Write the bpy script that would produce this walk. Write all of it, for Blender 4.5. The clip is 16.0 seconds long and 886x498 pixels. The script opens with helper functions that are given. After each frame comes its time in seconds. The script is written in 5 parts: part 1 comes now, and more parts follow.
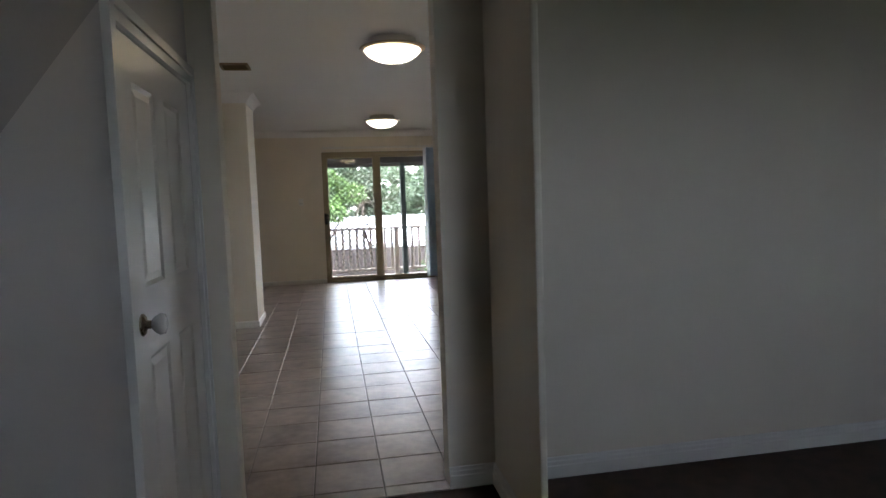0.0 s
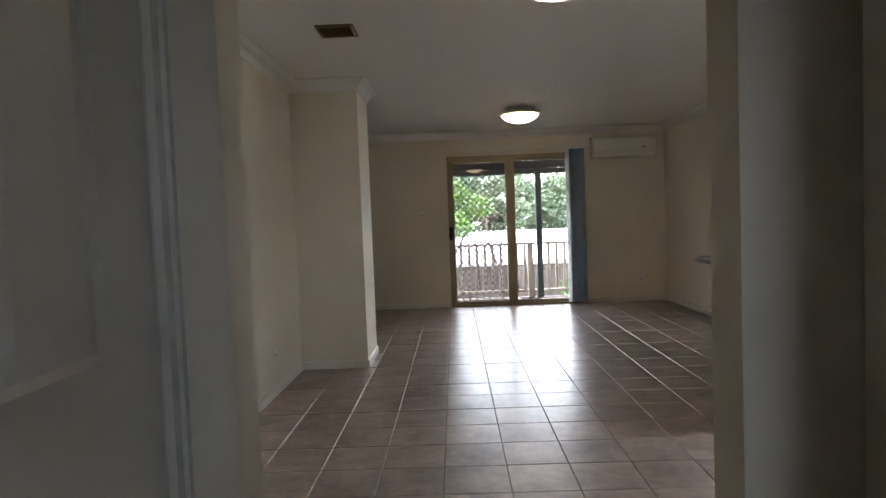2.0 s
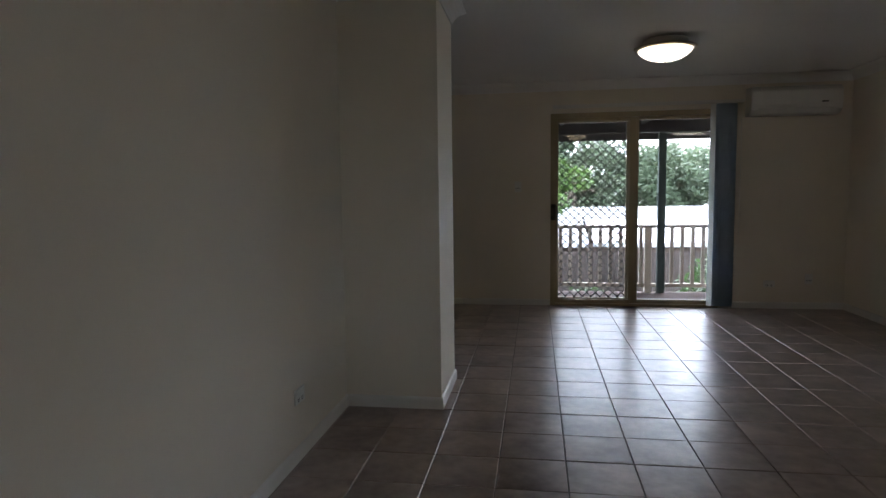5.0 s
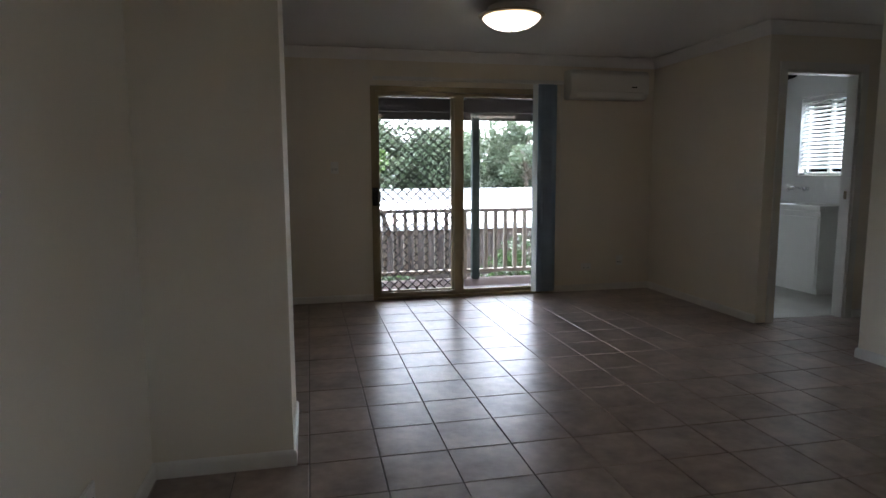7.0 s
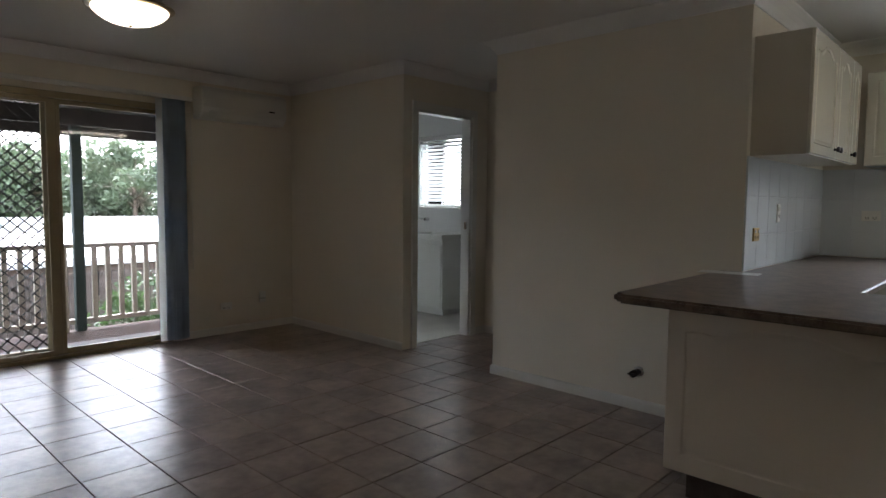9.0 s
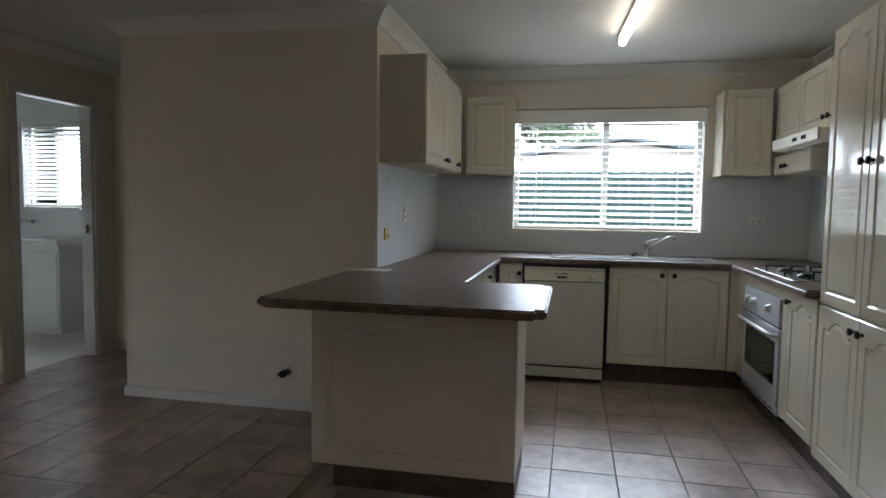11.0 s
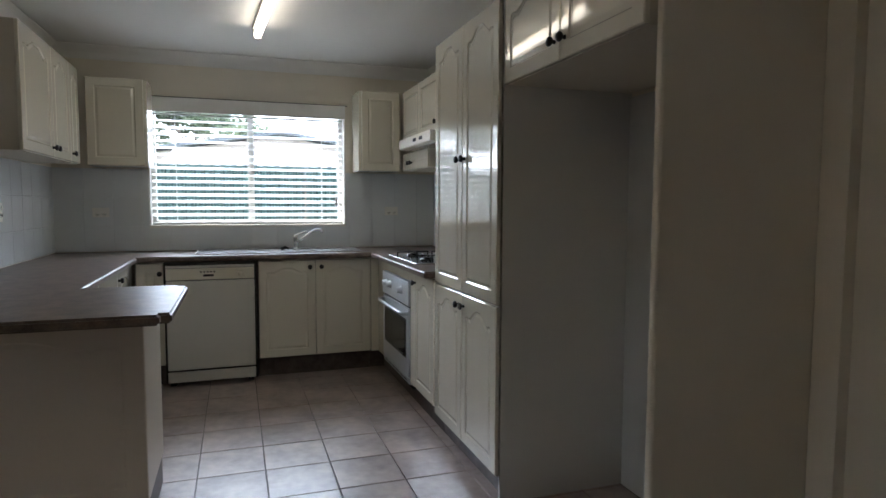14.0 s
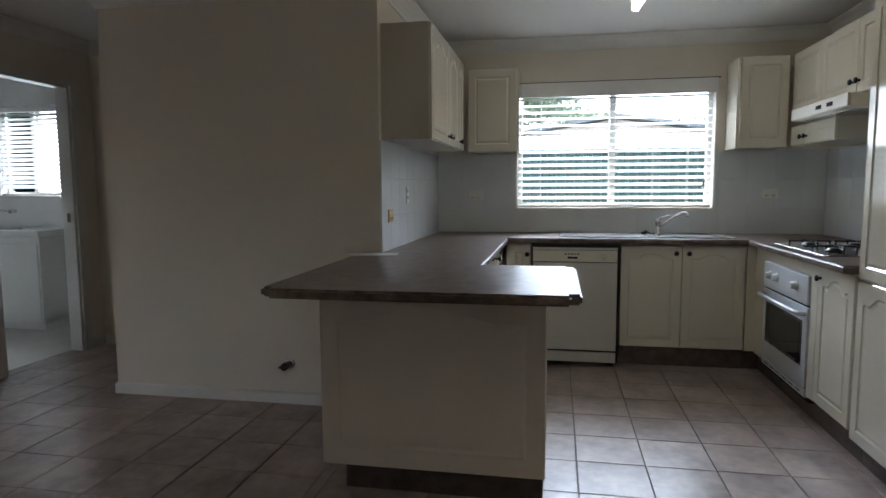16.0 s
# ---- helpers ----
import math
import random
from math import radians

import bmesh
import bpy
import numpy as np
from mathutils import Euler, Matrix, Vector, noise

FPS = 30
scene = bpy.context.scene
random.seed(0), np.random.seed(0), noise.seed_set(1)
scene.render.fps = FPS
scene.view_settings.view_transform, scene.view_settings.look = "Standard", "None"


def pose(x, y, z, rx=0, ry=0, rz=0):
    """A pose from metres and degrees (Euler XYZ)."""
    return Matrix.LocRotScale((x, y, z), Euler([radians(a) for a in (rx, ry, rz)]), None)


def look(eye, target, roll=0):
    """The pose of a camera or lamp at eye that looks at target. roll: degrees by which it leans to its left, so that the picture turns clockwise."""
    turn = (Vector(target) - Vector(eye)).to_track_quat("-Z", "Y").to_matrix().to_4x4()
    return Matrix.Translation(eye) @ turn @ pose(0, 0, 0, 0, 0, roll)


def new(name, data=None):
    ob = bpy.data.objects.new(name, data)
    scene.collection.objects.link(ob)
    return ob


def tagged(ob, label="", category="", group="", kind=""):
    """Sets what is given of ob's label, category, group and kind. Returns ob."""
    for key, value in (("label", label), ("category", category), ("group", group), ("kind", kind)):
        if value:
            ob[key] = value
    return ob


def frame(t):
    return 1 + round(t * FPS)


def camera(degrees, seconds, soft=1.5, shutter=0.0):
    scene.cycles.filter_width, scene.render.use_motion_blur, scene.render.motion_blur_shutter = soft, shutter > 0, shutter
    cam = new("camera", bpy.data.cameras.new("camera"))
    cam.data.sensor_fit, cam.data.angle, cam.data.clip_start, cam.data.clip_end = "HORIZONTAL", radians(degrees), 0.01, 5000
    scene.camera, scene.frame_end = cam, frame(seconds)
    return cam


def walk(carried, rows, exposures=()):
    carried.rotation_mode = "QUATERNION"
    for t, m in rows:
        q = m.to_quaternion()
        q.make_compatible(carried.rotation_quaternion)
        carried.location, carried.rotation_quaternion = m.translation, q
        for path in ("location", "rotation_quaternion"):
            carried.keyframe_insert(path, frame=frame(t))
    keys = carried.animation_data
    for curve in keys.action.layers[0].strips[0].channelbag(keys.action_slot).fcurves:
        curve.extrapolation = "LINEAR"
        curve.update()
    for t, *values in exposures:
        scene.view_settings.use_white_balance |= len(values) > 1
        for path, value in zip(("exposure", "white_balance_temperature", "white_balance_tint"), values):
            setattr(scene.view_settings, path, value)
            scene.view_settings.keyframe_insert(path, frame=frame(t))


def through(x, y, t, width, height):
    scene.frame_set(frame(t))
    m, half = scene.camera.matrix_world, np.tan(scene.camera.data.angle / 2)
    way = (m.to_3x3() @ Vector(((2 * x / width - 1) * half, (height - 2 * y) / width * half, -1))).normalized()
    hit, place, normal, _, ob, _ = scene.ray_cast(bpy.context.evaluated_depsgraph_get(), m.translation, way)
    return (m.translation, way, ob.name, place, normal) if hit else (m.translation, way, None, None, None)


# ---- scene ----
cam = camera(71.5, 16.0)
PATH = [
    (0, (0.113, -10.202, 1.279), (0.464, -8.239, 1.122), -2.0),
    (0.5, (0.083, -9.81, 1.266), (0.231, -7.821, 1.113), -1.0),
    (1, (0.076, -9.431, 1.258), (0.18, -7.442, 1.07), -1.4),
    (1.5, (0.093, -9.043, 1.277), (0.069, -7.047, 1.153), -1.7),
    (2, (0.071, -8.678, 1.24), (0.032, -6.68, 1.146), -2.2),
    (2.5, (0.119, -8.397, 1.308), (-0.046, -6.408, 1.169), -2.6),
    (3, (0.184, -8.151, 1.279), (-0.243, -6.202, 1.151), -1.7),
    (3.5, (0.158, -7.837, 1.26), (-0.236, -5.88, 1.128), -1.9),
    (5.8, (-0.351, -6.613, 1.26), (-0.577, -4.639, 1.031), -0.7),
    (6, (-0.39, -6.551, 1.276), (-0.539, -4.571, 1.033), -2.2),
    (6.5, (-0.503, -6.318, 1.265), (-0.45, -4.336, 1.005), -1.2),
    (7, (-0.61, -6.107, 1.267), (-0.19, -4.167, 1.024), -0.3),
    (7.5, (-0.672, -5.954, 1.26), (-0.033, -4.076, 1.005), 0.4),
    (8, (-0.627, -5.769, 1.258), (0.248, -3.982, 1.059), -0.6),
    (8.5, (-0.602, -5.643, 1.287), (0.51, -3.991, 1.105), -0.7),
    (9, (-0.551, -5.564, 1.28), (0.898, -4.194, 1.131), 0.6),
    (11.3, (-0.511, -5.603, 1.302), (1.466, -5.339, 1.161), 0.3),
    (11.5, (-0.508, -5.612, 1.302), (1.48, -5.45, 1.163), -0.1),
    (12, (-0.5, -5.643, 1.303), (1.494, -5.719, 1.171), -0.2),
    (12.5, (-0.495, -5.681, 1.299), (1.473, -6.014, 1.168), 0.1),
    (13, (-0.501, -5.711, 1.297), (1.419, -6.255, 1.162), 0.5),
    (13.5, (-0.51, -5.73, 1.296), (1.374, -6.385, 1.148), 0.2),
    (14, (-0.51, -5.726, 1.298), (1.381, -6.363, 1.15), 0.2),
    (14.5, (-0.515, -5.704, 1.301), (1.397, -6.278, 1.169), 0.6),
    (15, (-0.503, -5.657, 1.297), (1.45, -6.056, 1.137), 0.5),
    (15.5, (-0.445, -5.557, 1.286), (1.546, -5.604, 1.095), 0.0),
    (16, (-0.331, -5.423, 1.28), (1.626, -5.061, 1.084), -0.3),
]
walk(cam, [(t, look(eye, target, roll)) for t, eye, target, roll in PATH],
     exposures=[(0, 4.25, 5900, 11), (1, 4.24, 6050, 11), (2, 4.22, 6150, 11), (3, 3.8, 5850, 11), (3.7, 3.5, 5750, 10),
                (6, 3.15, 5700, 10), (7.2, 3.32, 5850, 11), (9, 3.37, 6000, 11), (11.5, 3.47, 5850, 11), (16, 3.44, 5820, 11)])

# ---- world, sun, lamps and exposure ----
world = bpy.data.worlds.new("overcast_sky")
scene.world = world
world.use_nodes = True
wn = world.node_tree.nodes
wn.clear()
w_out = wn.new("ShaderNodeOutputWorld")
w_bg = wn.new("ShaderNodeBackground")
w_sky = wn.new("ShaderNodeTexSky")
w_sky.sky_type = "NISHITA"
w_sky.sun_disc = False
w_sky.sun_elevation = radians(52)
w_sky.sun_rotation = radians(20)
w_sky.dust_density = 4.0
w_sky.air_density = 1.0
w_mix = wn.new("ShaderNodeMix")
w_mix.data_type = "RGBA"
w_mix.inputs[0].default_value = 0.6
w_mix.inputs[7].default_value = (9.0, 9.4, 10.0, 1)
world.node_tree.links.new(w_sky.outputs[0], w_mix.inputs[6])
world.node_tree.links.new(w_mix.outputs[2], w_bg.inputs[0])
w_bg.inputs[1].default_value = 0.13
world.node_tree.links.new(w_bg.outputs[0], w_out.inputs[0])

sun_data = bpy.data.lights.new("sun", "SUN")
sun_data.energy, sun_data.angle, sun_data.color = 1.2, radians(15), (1.0, 0.96, 0.9)
sun_ob = new("sun", sun_data)
sun_ob.matrix_basis = look((0, 0, 40), (0 - 4, 0 - 10, 40 - 14))


def sky_panel(name, x, y, z, target, w, h, watts):
    """Stands in for the bright upper sky outside a window."""
    d = bpy.data.lights.new(name, "AREA")
    d.shape, d.size, d.size_y, d.energy, d.color = "RECTANGLE", w, h, watts, (0.86, 0.94, 1.0)
    new(name, d).matrix_basis = look((x, y, z), target)


sky_panel("kitchen_window_light", 6.1, -5.84, 2.78, (2.6, -5.84, 0.2), 2.0, 0.9, 18)
sky_panel("laundry_window_light", 5.75, -0.29, 2.75, (4.3, -0.29, 0.9), 1.2, 0.7, 18)


# ---- materials ----
def mat(name, color, rough=0.5, metal=0.0, var=0.06, scale=6.0, fine=90.0, bump=0.15, dist=0.002,
        spec=0.5, per_object=0.0, dark=None, coat=0.0, bump_scale=None, spread=0.2, through=0.0):
    """Principled surface with broad and fine colour variation, fine relief and, if asked, a shift for each object."""
    m = bpy.data.materials.new(name)
    m.use_nodes = True
    n, l = m.node_tree.nodes, m.node_tree.links
    b = n["Principled BSDF"]
    b.inputs["Roughness"].default_value = rough
    b.inputs["Metallic"].default_value = metal
    b.inputs["Specular IOR Level"].default_value = spec
    b.inputs["Coat Weight"].default_value = coat
    b.inputs["Coat Roughness"].default_value = 0.06
    co = n.new("ShaderNodeTexCoord")
    broad, grain = n.new("ShaderNodeTexNoise"), n.new("ShaderNodeTexNoise")
    broad.inputs["Scale"].default_value, broad.inputs["Detail"].default_value = scale, 5
    grain.inputs["Scale"].default_value, grain.inputs["Detail"].default_value = fine, 3
    src = co.outputs["Object"]
    if per_object:
        info, add = n.new("ShaderNodeObjectInfo"), n.new("ShaderNodeVectorMath")
        mul = n.new("ShaderNodeMath")
        mul.operation, mul.inputs[1].default_value = "MULTIPLY", 37.0
        l.new(info.outputs["Random"], mul.inputs[0])
        l.new(src, add.inputs[0])
        l.new(mul.outputs[0], add.inputs[1])
        src = add.outputs[0]
    l.new(src, broad.inputs["Vector"])
    l.new(src, grain.inputs["Vector"])
    ramp = n.new("ShaderNodeMix")
    ramp.data_type = "RGBA"
    lo = dark or tuple(c * (1 - var * 2) for c in color)
    hi = tuple(min(1, c * (1 + var)) for c in color)
    ramp.inputs[6].default_value, ramp.inputs[7].default_value = (*lo, 1), (*hi, 1)
    con = n.new("ShaderNodeMapRange")
    con.inputs[1].default_value, con.inputs[2].default_value = 0.5 - spread, 0.5 + spread
    mixn = n.new("ShaderNodeMix")
    mixn.inputs[0].default_value = 0.3
    l.new(broad.outputs[0], mixn.inputs[2])
    l.new(grain.outputs[0], mixn.inputs[3])
    l.new(mixn.outputs[0], con.inputs[0])
    l.new(con.outputs[0], ramp.inputs[0])
    out = ramp.outputs[2]
    if per_object:
        hsv, mr = n.new("ShaderNodeHueSaturation"), n.new("ShaderNodeMapRange")
        mr.inputs[3].default_value, mr.inputs[4].default_value = 1 - per_object, 1 + per_object
        l.new(info.outputs["Random"], mr.inputs[0])
        l.new(mr.outputs[0], hsv.inputs["Value"])
        l.new(out, hsv.inputs["Color"])
        out = hsv.outputs[0]
    l.new(out, b.inputs["Base Color"])
    rr = n.new("ShaderNodeMapRange")
    rr.inputs[3].default_value, rr.inputs[4].default_value = max(0.02, rough * 0.85), min(1, rough * 1.15)
    l.new(broad.outputs[0], rr.inputs[0])
    l.new(rr.outputs[0], b.inputs["Roughness"])
    if through:
        tl, mx = n.new("ShaderNodeBsdfTranslucent"), n.new("ShaderNodeMixShader")
        mx.inputs[0].default_value = through
        l.new(out, tl.inputs[0])
        l.new(b.outputs[0], mx.inputs[1])
        l.new(tl.outputs[0], mx.inputs[2])
        l.new(mx.outputs[0], n["Material Output"].inputs[0])
    if bump:
        bp = n.new("ShaderNodeBump")
        bp.inputs["Strength"].default_value, bp.inputs["Distance"].default_value = bump, dist
        hsrc = grain
        if bump_scale:
            hsrc = n.new("ShaderNodeTexNoise")
            hsrc.inputs["Scale"].default_value, hsrc.inputs["Detail"].default_value = bump_scale, 2
            l.new(src, hsrc.inputs["Vector"])
        l.new(hsrc.outputs[0], bp.inputs["Height"])
        l.new(bp.outputs[0], b.inputs["Normal"])
    return m


def glow(name, color, strength):
    m = bpy.data.materials.new(name)
    m.use_nodes = True
    b = m.node_tree.nodes["Principled BSDF"]
    b.inputs["Base Color"].default_value = (*color, 1)
    b.inputs["Roughness"].default_value = 0.25
    b.inputs["Emission Color"].default_value = (*color, 1)
    b.inputs["Emission Strength"].default_value = strength
    return m


def glass(name, tint=(1, 1, 1), rough=0.0):
    """Thin pane: clear for light that goes through, with a mirror-like gloss."""
    m = bpy.data.materials.new(name)
    m.use_nodes = True
    n, l = m.node_tree.nodes, m.node_tree.links
    n.clear()
    o, tr, gl, mx, fr = (n.new("ShaderNode" + k) for k in ("OutputMaterial", "BsdfTransparent", "BsdfGlossy", "MixShader", "Fresnel"))
    tr.inputs[0].default_value = (*tint, 1)
    gl.inputs["Roughness"].default_value = rough
    fr.inputs[0].default_value = 1.45
    l.new(fr.outputs[0], mx.inputs[0])
    l.new(tr.outputs[0], mx.inputs[1])
    l.new(gl.outputs[0], mx.inputs[2])
    l.new(mx.outputs[0], o.inputs[0])
    return m


M_WALL = mat("cream_wall_paint", (0.80, 0.738, 0.625), 0.55, var=0.03, scale=1.3, fine=300, bump=0.12, dist=0.001)
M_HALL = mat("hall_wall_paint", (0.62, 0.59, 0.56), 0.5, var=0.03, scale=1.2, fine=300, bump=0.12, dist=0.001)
M_CEIL = mat("white_ceiling_paint", (0.84, 0.83, 0.80), 0.8, var=0.02, scale=1.0, fine=300, bump=0.1, dist=0.001)
M_TRIM = mat("white_gloss_trim", (0.76, 0.74, 0.69), 0.3, var=0.03, scale=3, fine=120, bump=0.05, dist=0.001)
M_LAUN = mat("laundry_white_paint", (0.84, 0.83, 0.80), 0.5, var=0.02, scale=1.5, fine=200, bump=0.08, dist=0.001)
M_TILE = mat("grey_brown_stone_tile", (0.42, 0.34, 0.30), 0.30, var=0.36, scale=4.0, fine=18, bump=0.42, dist=0.004,
             per_object=0.07, bump_scale=12, spec=0.5, spread=0.30)
M_GROUT = mat("grey_grout", (0.16, 0.14, 0.13), 0.75, var=0.2, scale=9, fine=200)
M_CARPET = mat("brown_carpet", (0.075, 0.048, 0.036), 0.95, var=0.25, scale=12, fine=420, bump=0.8, dist=0.006)
M_VINYL = mat("cream_gloss_cabinet", (0.74, 0.70, 0.58), 0.07, var=0.015, scale=1.5, fine=40, bump=0.0, coat=0.5)
M_CARC = mat("cabinet_carcass_side", (0.60, 0.55, 0.45), 0.35, var=0.02, scale=2, fine=80, bump=0.04, dist=0.001)
M_PENEND = mat("cream_panel_matt", (0.74, 0.665, 0.555), 0.3, var=0.02, scale=2, fine=80, bump=0.04, dist=0.001)
M_BENCH = mat("brown_grey_laminate", (0.19, 0.142, 0.115), 0.34, var=0.38, scale=16, fine=110, bump=0.05, dist=0.001)
M_KICK = mat("brown_laminate_kick", (0.13, 0.10, 0.085), 0.4, var=0.3, scale=14, fine=90, bump=0.04)
M_WTILE = mat("pale_wall_tile", (0.72, 0.75, 0.76), 0.16, var=0.015, scale=3, fine=60, bump=0.03, dist=0.001, per_object=0.015)
M_WGROUT = mat("pale_wall_grout", (0.68, 0.71, 0.72), 0.5, var=0.04)
M_BLACK = mat("black_knob", (0.012, 0.011, 0.011), 0.28, var=0.1, scale=20, bump=0.02)
M_STEEL = mat("brushed_steel", (0.62, 0.62, 0.62), 0.24, metal=1.0, var=0.03, scale=8, fine=200, bump=0.04, dist=0.0005)
# pale blue base carries the window's reflection on the brushed steel
M_OVEN = mat("window_toned_oven_steel", (0.66, 0.69, 0.72), 0.34, metal=0.35, var=0.02, scale=8, fine=200, bump=0.03, dist=0.0005)
M_CHROME = mat("chrome", (0.8, 0.8, 0.8), 0.08, metal=1.0, var=0.01, bump=0.0)
M_BRASS = mat("aged_knob_metal", (0.42, 0.36, 0.27), 0.22, metal=1.0, var=0.08, bump=0.02)
M_WHITE = mat("white_appliance", (0.78, 0.77, 0.72), 0.3, var=0.015, scale=2, fine=60, bump=0.03, dist=0.001)
M_WPANEL = mat("cream_appliance_panel", (0.72, 0.68, 0.56), 0.35, var=0.02, scale=2, bump=0.03, dist=0.001)
M_PLASTIC = mat("white_plastic", (0.80, 0.79, 0.74), 0.35, var=0.02, bump=0.02, dist=0.001)
M_YELLOW = mat("aged_yellow_switch", (0.55, 0.36, 0.10), 0.4, var=0.08, scale=30, bump=0.02)
M_ALU = mat("beige_aluminium", (0.36, 0.295, 0.185), 0.38, metal=0.2, var=0.05, scale=6, bump=0.04, dist=0.001)
M_GRILLE = mat("grille_dark", (0.05, 0.047, 0.042), 0.5, var=0.1, bump=0.05, dist=0.001)
M_BLIND = mat("blue_grey_blind_fabric", (0.66, 0.77, 0.88), 0.8, var=0.06, scale=6, fine=400, bump=0.2, dist=0.001, through=0.65)
M_SLAT = mat("white_blind_slat", (0.84, 0.83, 0.79), 0.4, var=0.02, bump=0.03, dist=0.001)
M_GLASS = glass("window_glass")
M_OVENGLASS = mat("dark_oven_glass", (0.018, 0.019, 0.02), 0.06, var=0.05, bump=0.0)
M_DARK = mat("dark_gap", (0.02, 0.018, 0.016), 0.8, var=0.1)
M_LAMP = glow("lamp_glass_glow", (1.0, 0.77, 0.46), 0.32)
M_LAMP_FAR = glow("brighter_lamp_glass_glow", (1.0, 0.79, 0.50), 0.48)
M_RIM = mat("pale_bronze_rim", (0.50, 0.42, 0.30), 0.35, metal=0.4, var=0.05, bump=0.02)
# whiter than the blue fabric, daylight on the first vane put into colour
M_VANE = mat("daylit_translucent_vane", (0.82, 0.82, 0.80), 0.7, var=0.03, scale=8, fine=300, bump=0.1, dist=0.001, through=0.6)
M_PORC = mat("cream_porcelain_knob", (0.78, 0.76, 0.70), 0.12, var=0.03, scale=12, bump=0.0)
M_TUBE = glow("tube_glow", (1.0, 0.87, 0.68), 0.72)
M_VENT = mat("brown_vent_timber", (0.26, 0.165, 0.06), 0.5, var=0.2, scale=10, bump=0.1)
M_DECK = mat("weathered_deck_timber", (0.048, 0.029, 0.025), 0.85, var=0.25, scale=8, fine=120, bump=0.3, dist=0.002, per_object=0.12, spec=0.15)
M_RAIL = mat("cream_rail_paint", (0.36, 0.31, 0.255), 0.5, var=0.06, scale=5, bump=0.1, per_object=0.04)
M_POST = mat("dark_green_steel", (0.018, 0.032, 0.028), 0.65, var=0.1, bump=0.08)
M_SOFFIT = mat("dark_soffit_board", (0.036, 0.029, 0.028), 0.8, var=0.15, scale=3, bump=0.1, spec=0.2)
# near-black base holds down glaring daylight on sheets meant as pale
M_ROOF = mat("dimmed_metal_roof", (0.060, 0.070, 0.074), 0.5, var=0.05, scale=1.0, fine=8, bump=0.05)
M_WROOF = mat("white_metal_roof", (0.72, 0.73, 0.74), 0.45, var=0.04, scale=1.5, fine=10, bump=0.05)
M_SHED = mat("pale_shed_sheet", (0.17, 0.18, 0.185), 0.5, var=0.06, scale=1.5, fine=10, bump=0.05)
M_FASCIA = mat("brown_fascia", (0.10, 0.065, 0.05), 0.6, var=0.15, bump=0.1)
M_FENCE = mat("brown_timber_fence", (0.105, 0.078, 0.068), 0.8, var=0.3, scale=5, fine=60, bump=0.3, dist=0.003, per_object=0.15)
M_GREENF = mat("teal_steel_fence", (0.012, 0.038, 0.033), 0.5, var=0.06, scale=2, bump=0.05, per_object=0.03)
M_HOUSE = mat("neighbour_brick_wall", (0.33, 0.24, 0.19), 0.8, var=0.2, scale=8, fine=60, bump=0.2)
M_GRASS = mat("lawn_ground", (0.085, 0.10, 0.06), 0.95, var=0.3, scale=1.5, fine=30, bump=0.5, dist=0.02)
# leaf colour lifted and softened to put distance haze into it
M_LEAF = mat("hazed_gum_leaves", (0.115, 0.150, 0.085), 0.6, var=0.28, scale=0.45, fine=3.0, bump=0.0, through=0.3)
M_LEAF2 = mat("bright_leaves", (0.10, 0.17, 0.035), 0.5, var=0.4, scale=1.2, fine=6.0, bump=0.0, through=0.35)
M_LEAF3 = mat("shrub_leaves", (0.07, 0.13, 0.04), 0.5, var=0.4, scale=2.5, fine=12.0, bump=0.0, through=0.3)
M_BARK = mat("grey_bark", (0.16, 0.12, 0.09), 0.9, var=0.3, scale=4, fine=30, bump=0.5, dist=0.01)


# ---- building helpers ----
def add_box(bm, x0, y0, z0, x1, y1, z1):
    vs = [bm.verts.new((x, y, z)) for z in (z0, z1) for x, y in ((x0, y0), (x1, y0), (x1, y1), (x0, y1))]
    for f in ((3, 2, 1, 0), (4, 5, 6, 7), (0, 1, 5, 4), (1, 2, 6, 5), (2, 3, 7, 6), (3, 0, 4, 7)):
        bm.faces.new([vs[i] for i in f])
    return vs


def boxes(*rows, bevel=0.0, seg=2):
    bm = bmesh.new()
    for r in rows:
        add_box(bm, min(r[0], r[3]), min(r[1], r[4]), min(r[2], r[5]), max(r[0], r[3]), max(r[1], r[4]), max(r[2], r[5]))
    if bevel:
        bmesh.ops.bevel(bm, geom=bm.edges[:], offset=bevel, segments=seg, affect="EDGES", profile=0.5)
    return bm


def lathe(profile, n=24):
    """Turned shape round z from (radius, height) pairs."""
    bm = bmesh.new()
    rings = []
    for r, z in profile:
        rings.append([bm.verts.new((r * math.cos(2 * math.pi * i / n), r * math.sin(2 * math.pi * i / n), z)) for i in range(n)])
    for a, b in zip(rings, rings[1:]):
        for i in range(n):
            bm.faces.new((a[i], a[(i + 1) % n], b[(i + 1) % n], b[i]))
    bm.faces.new(rings[0][::-1])
    bm.faces.new(rings[-1])
    bmesh.ops.recalc_face_normals(bm, faces=bm.faces[:])
    for f in bm.faces:
        f.smooth = len(f.verts) == 4
    return bm


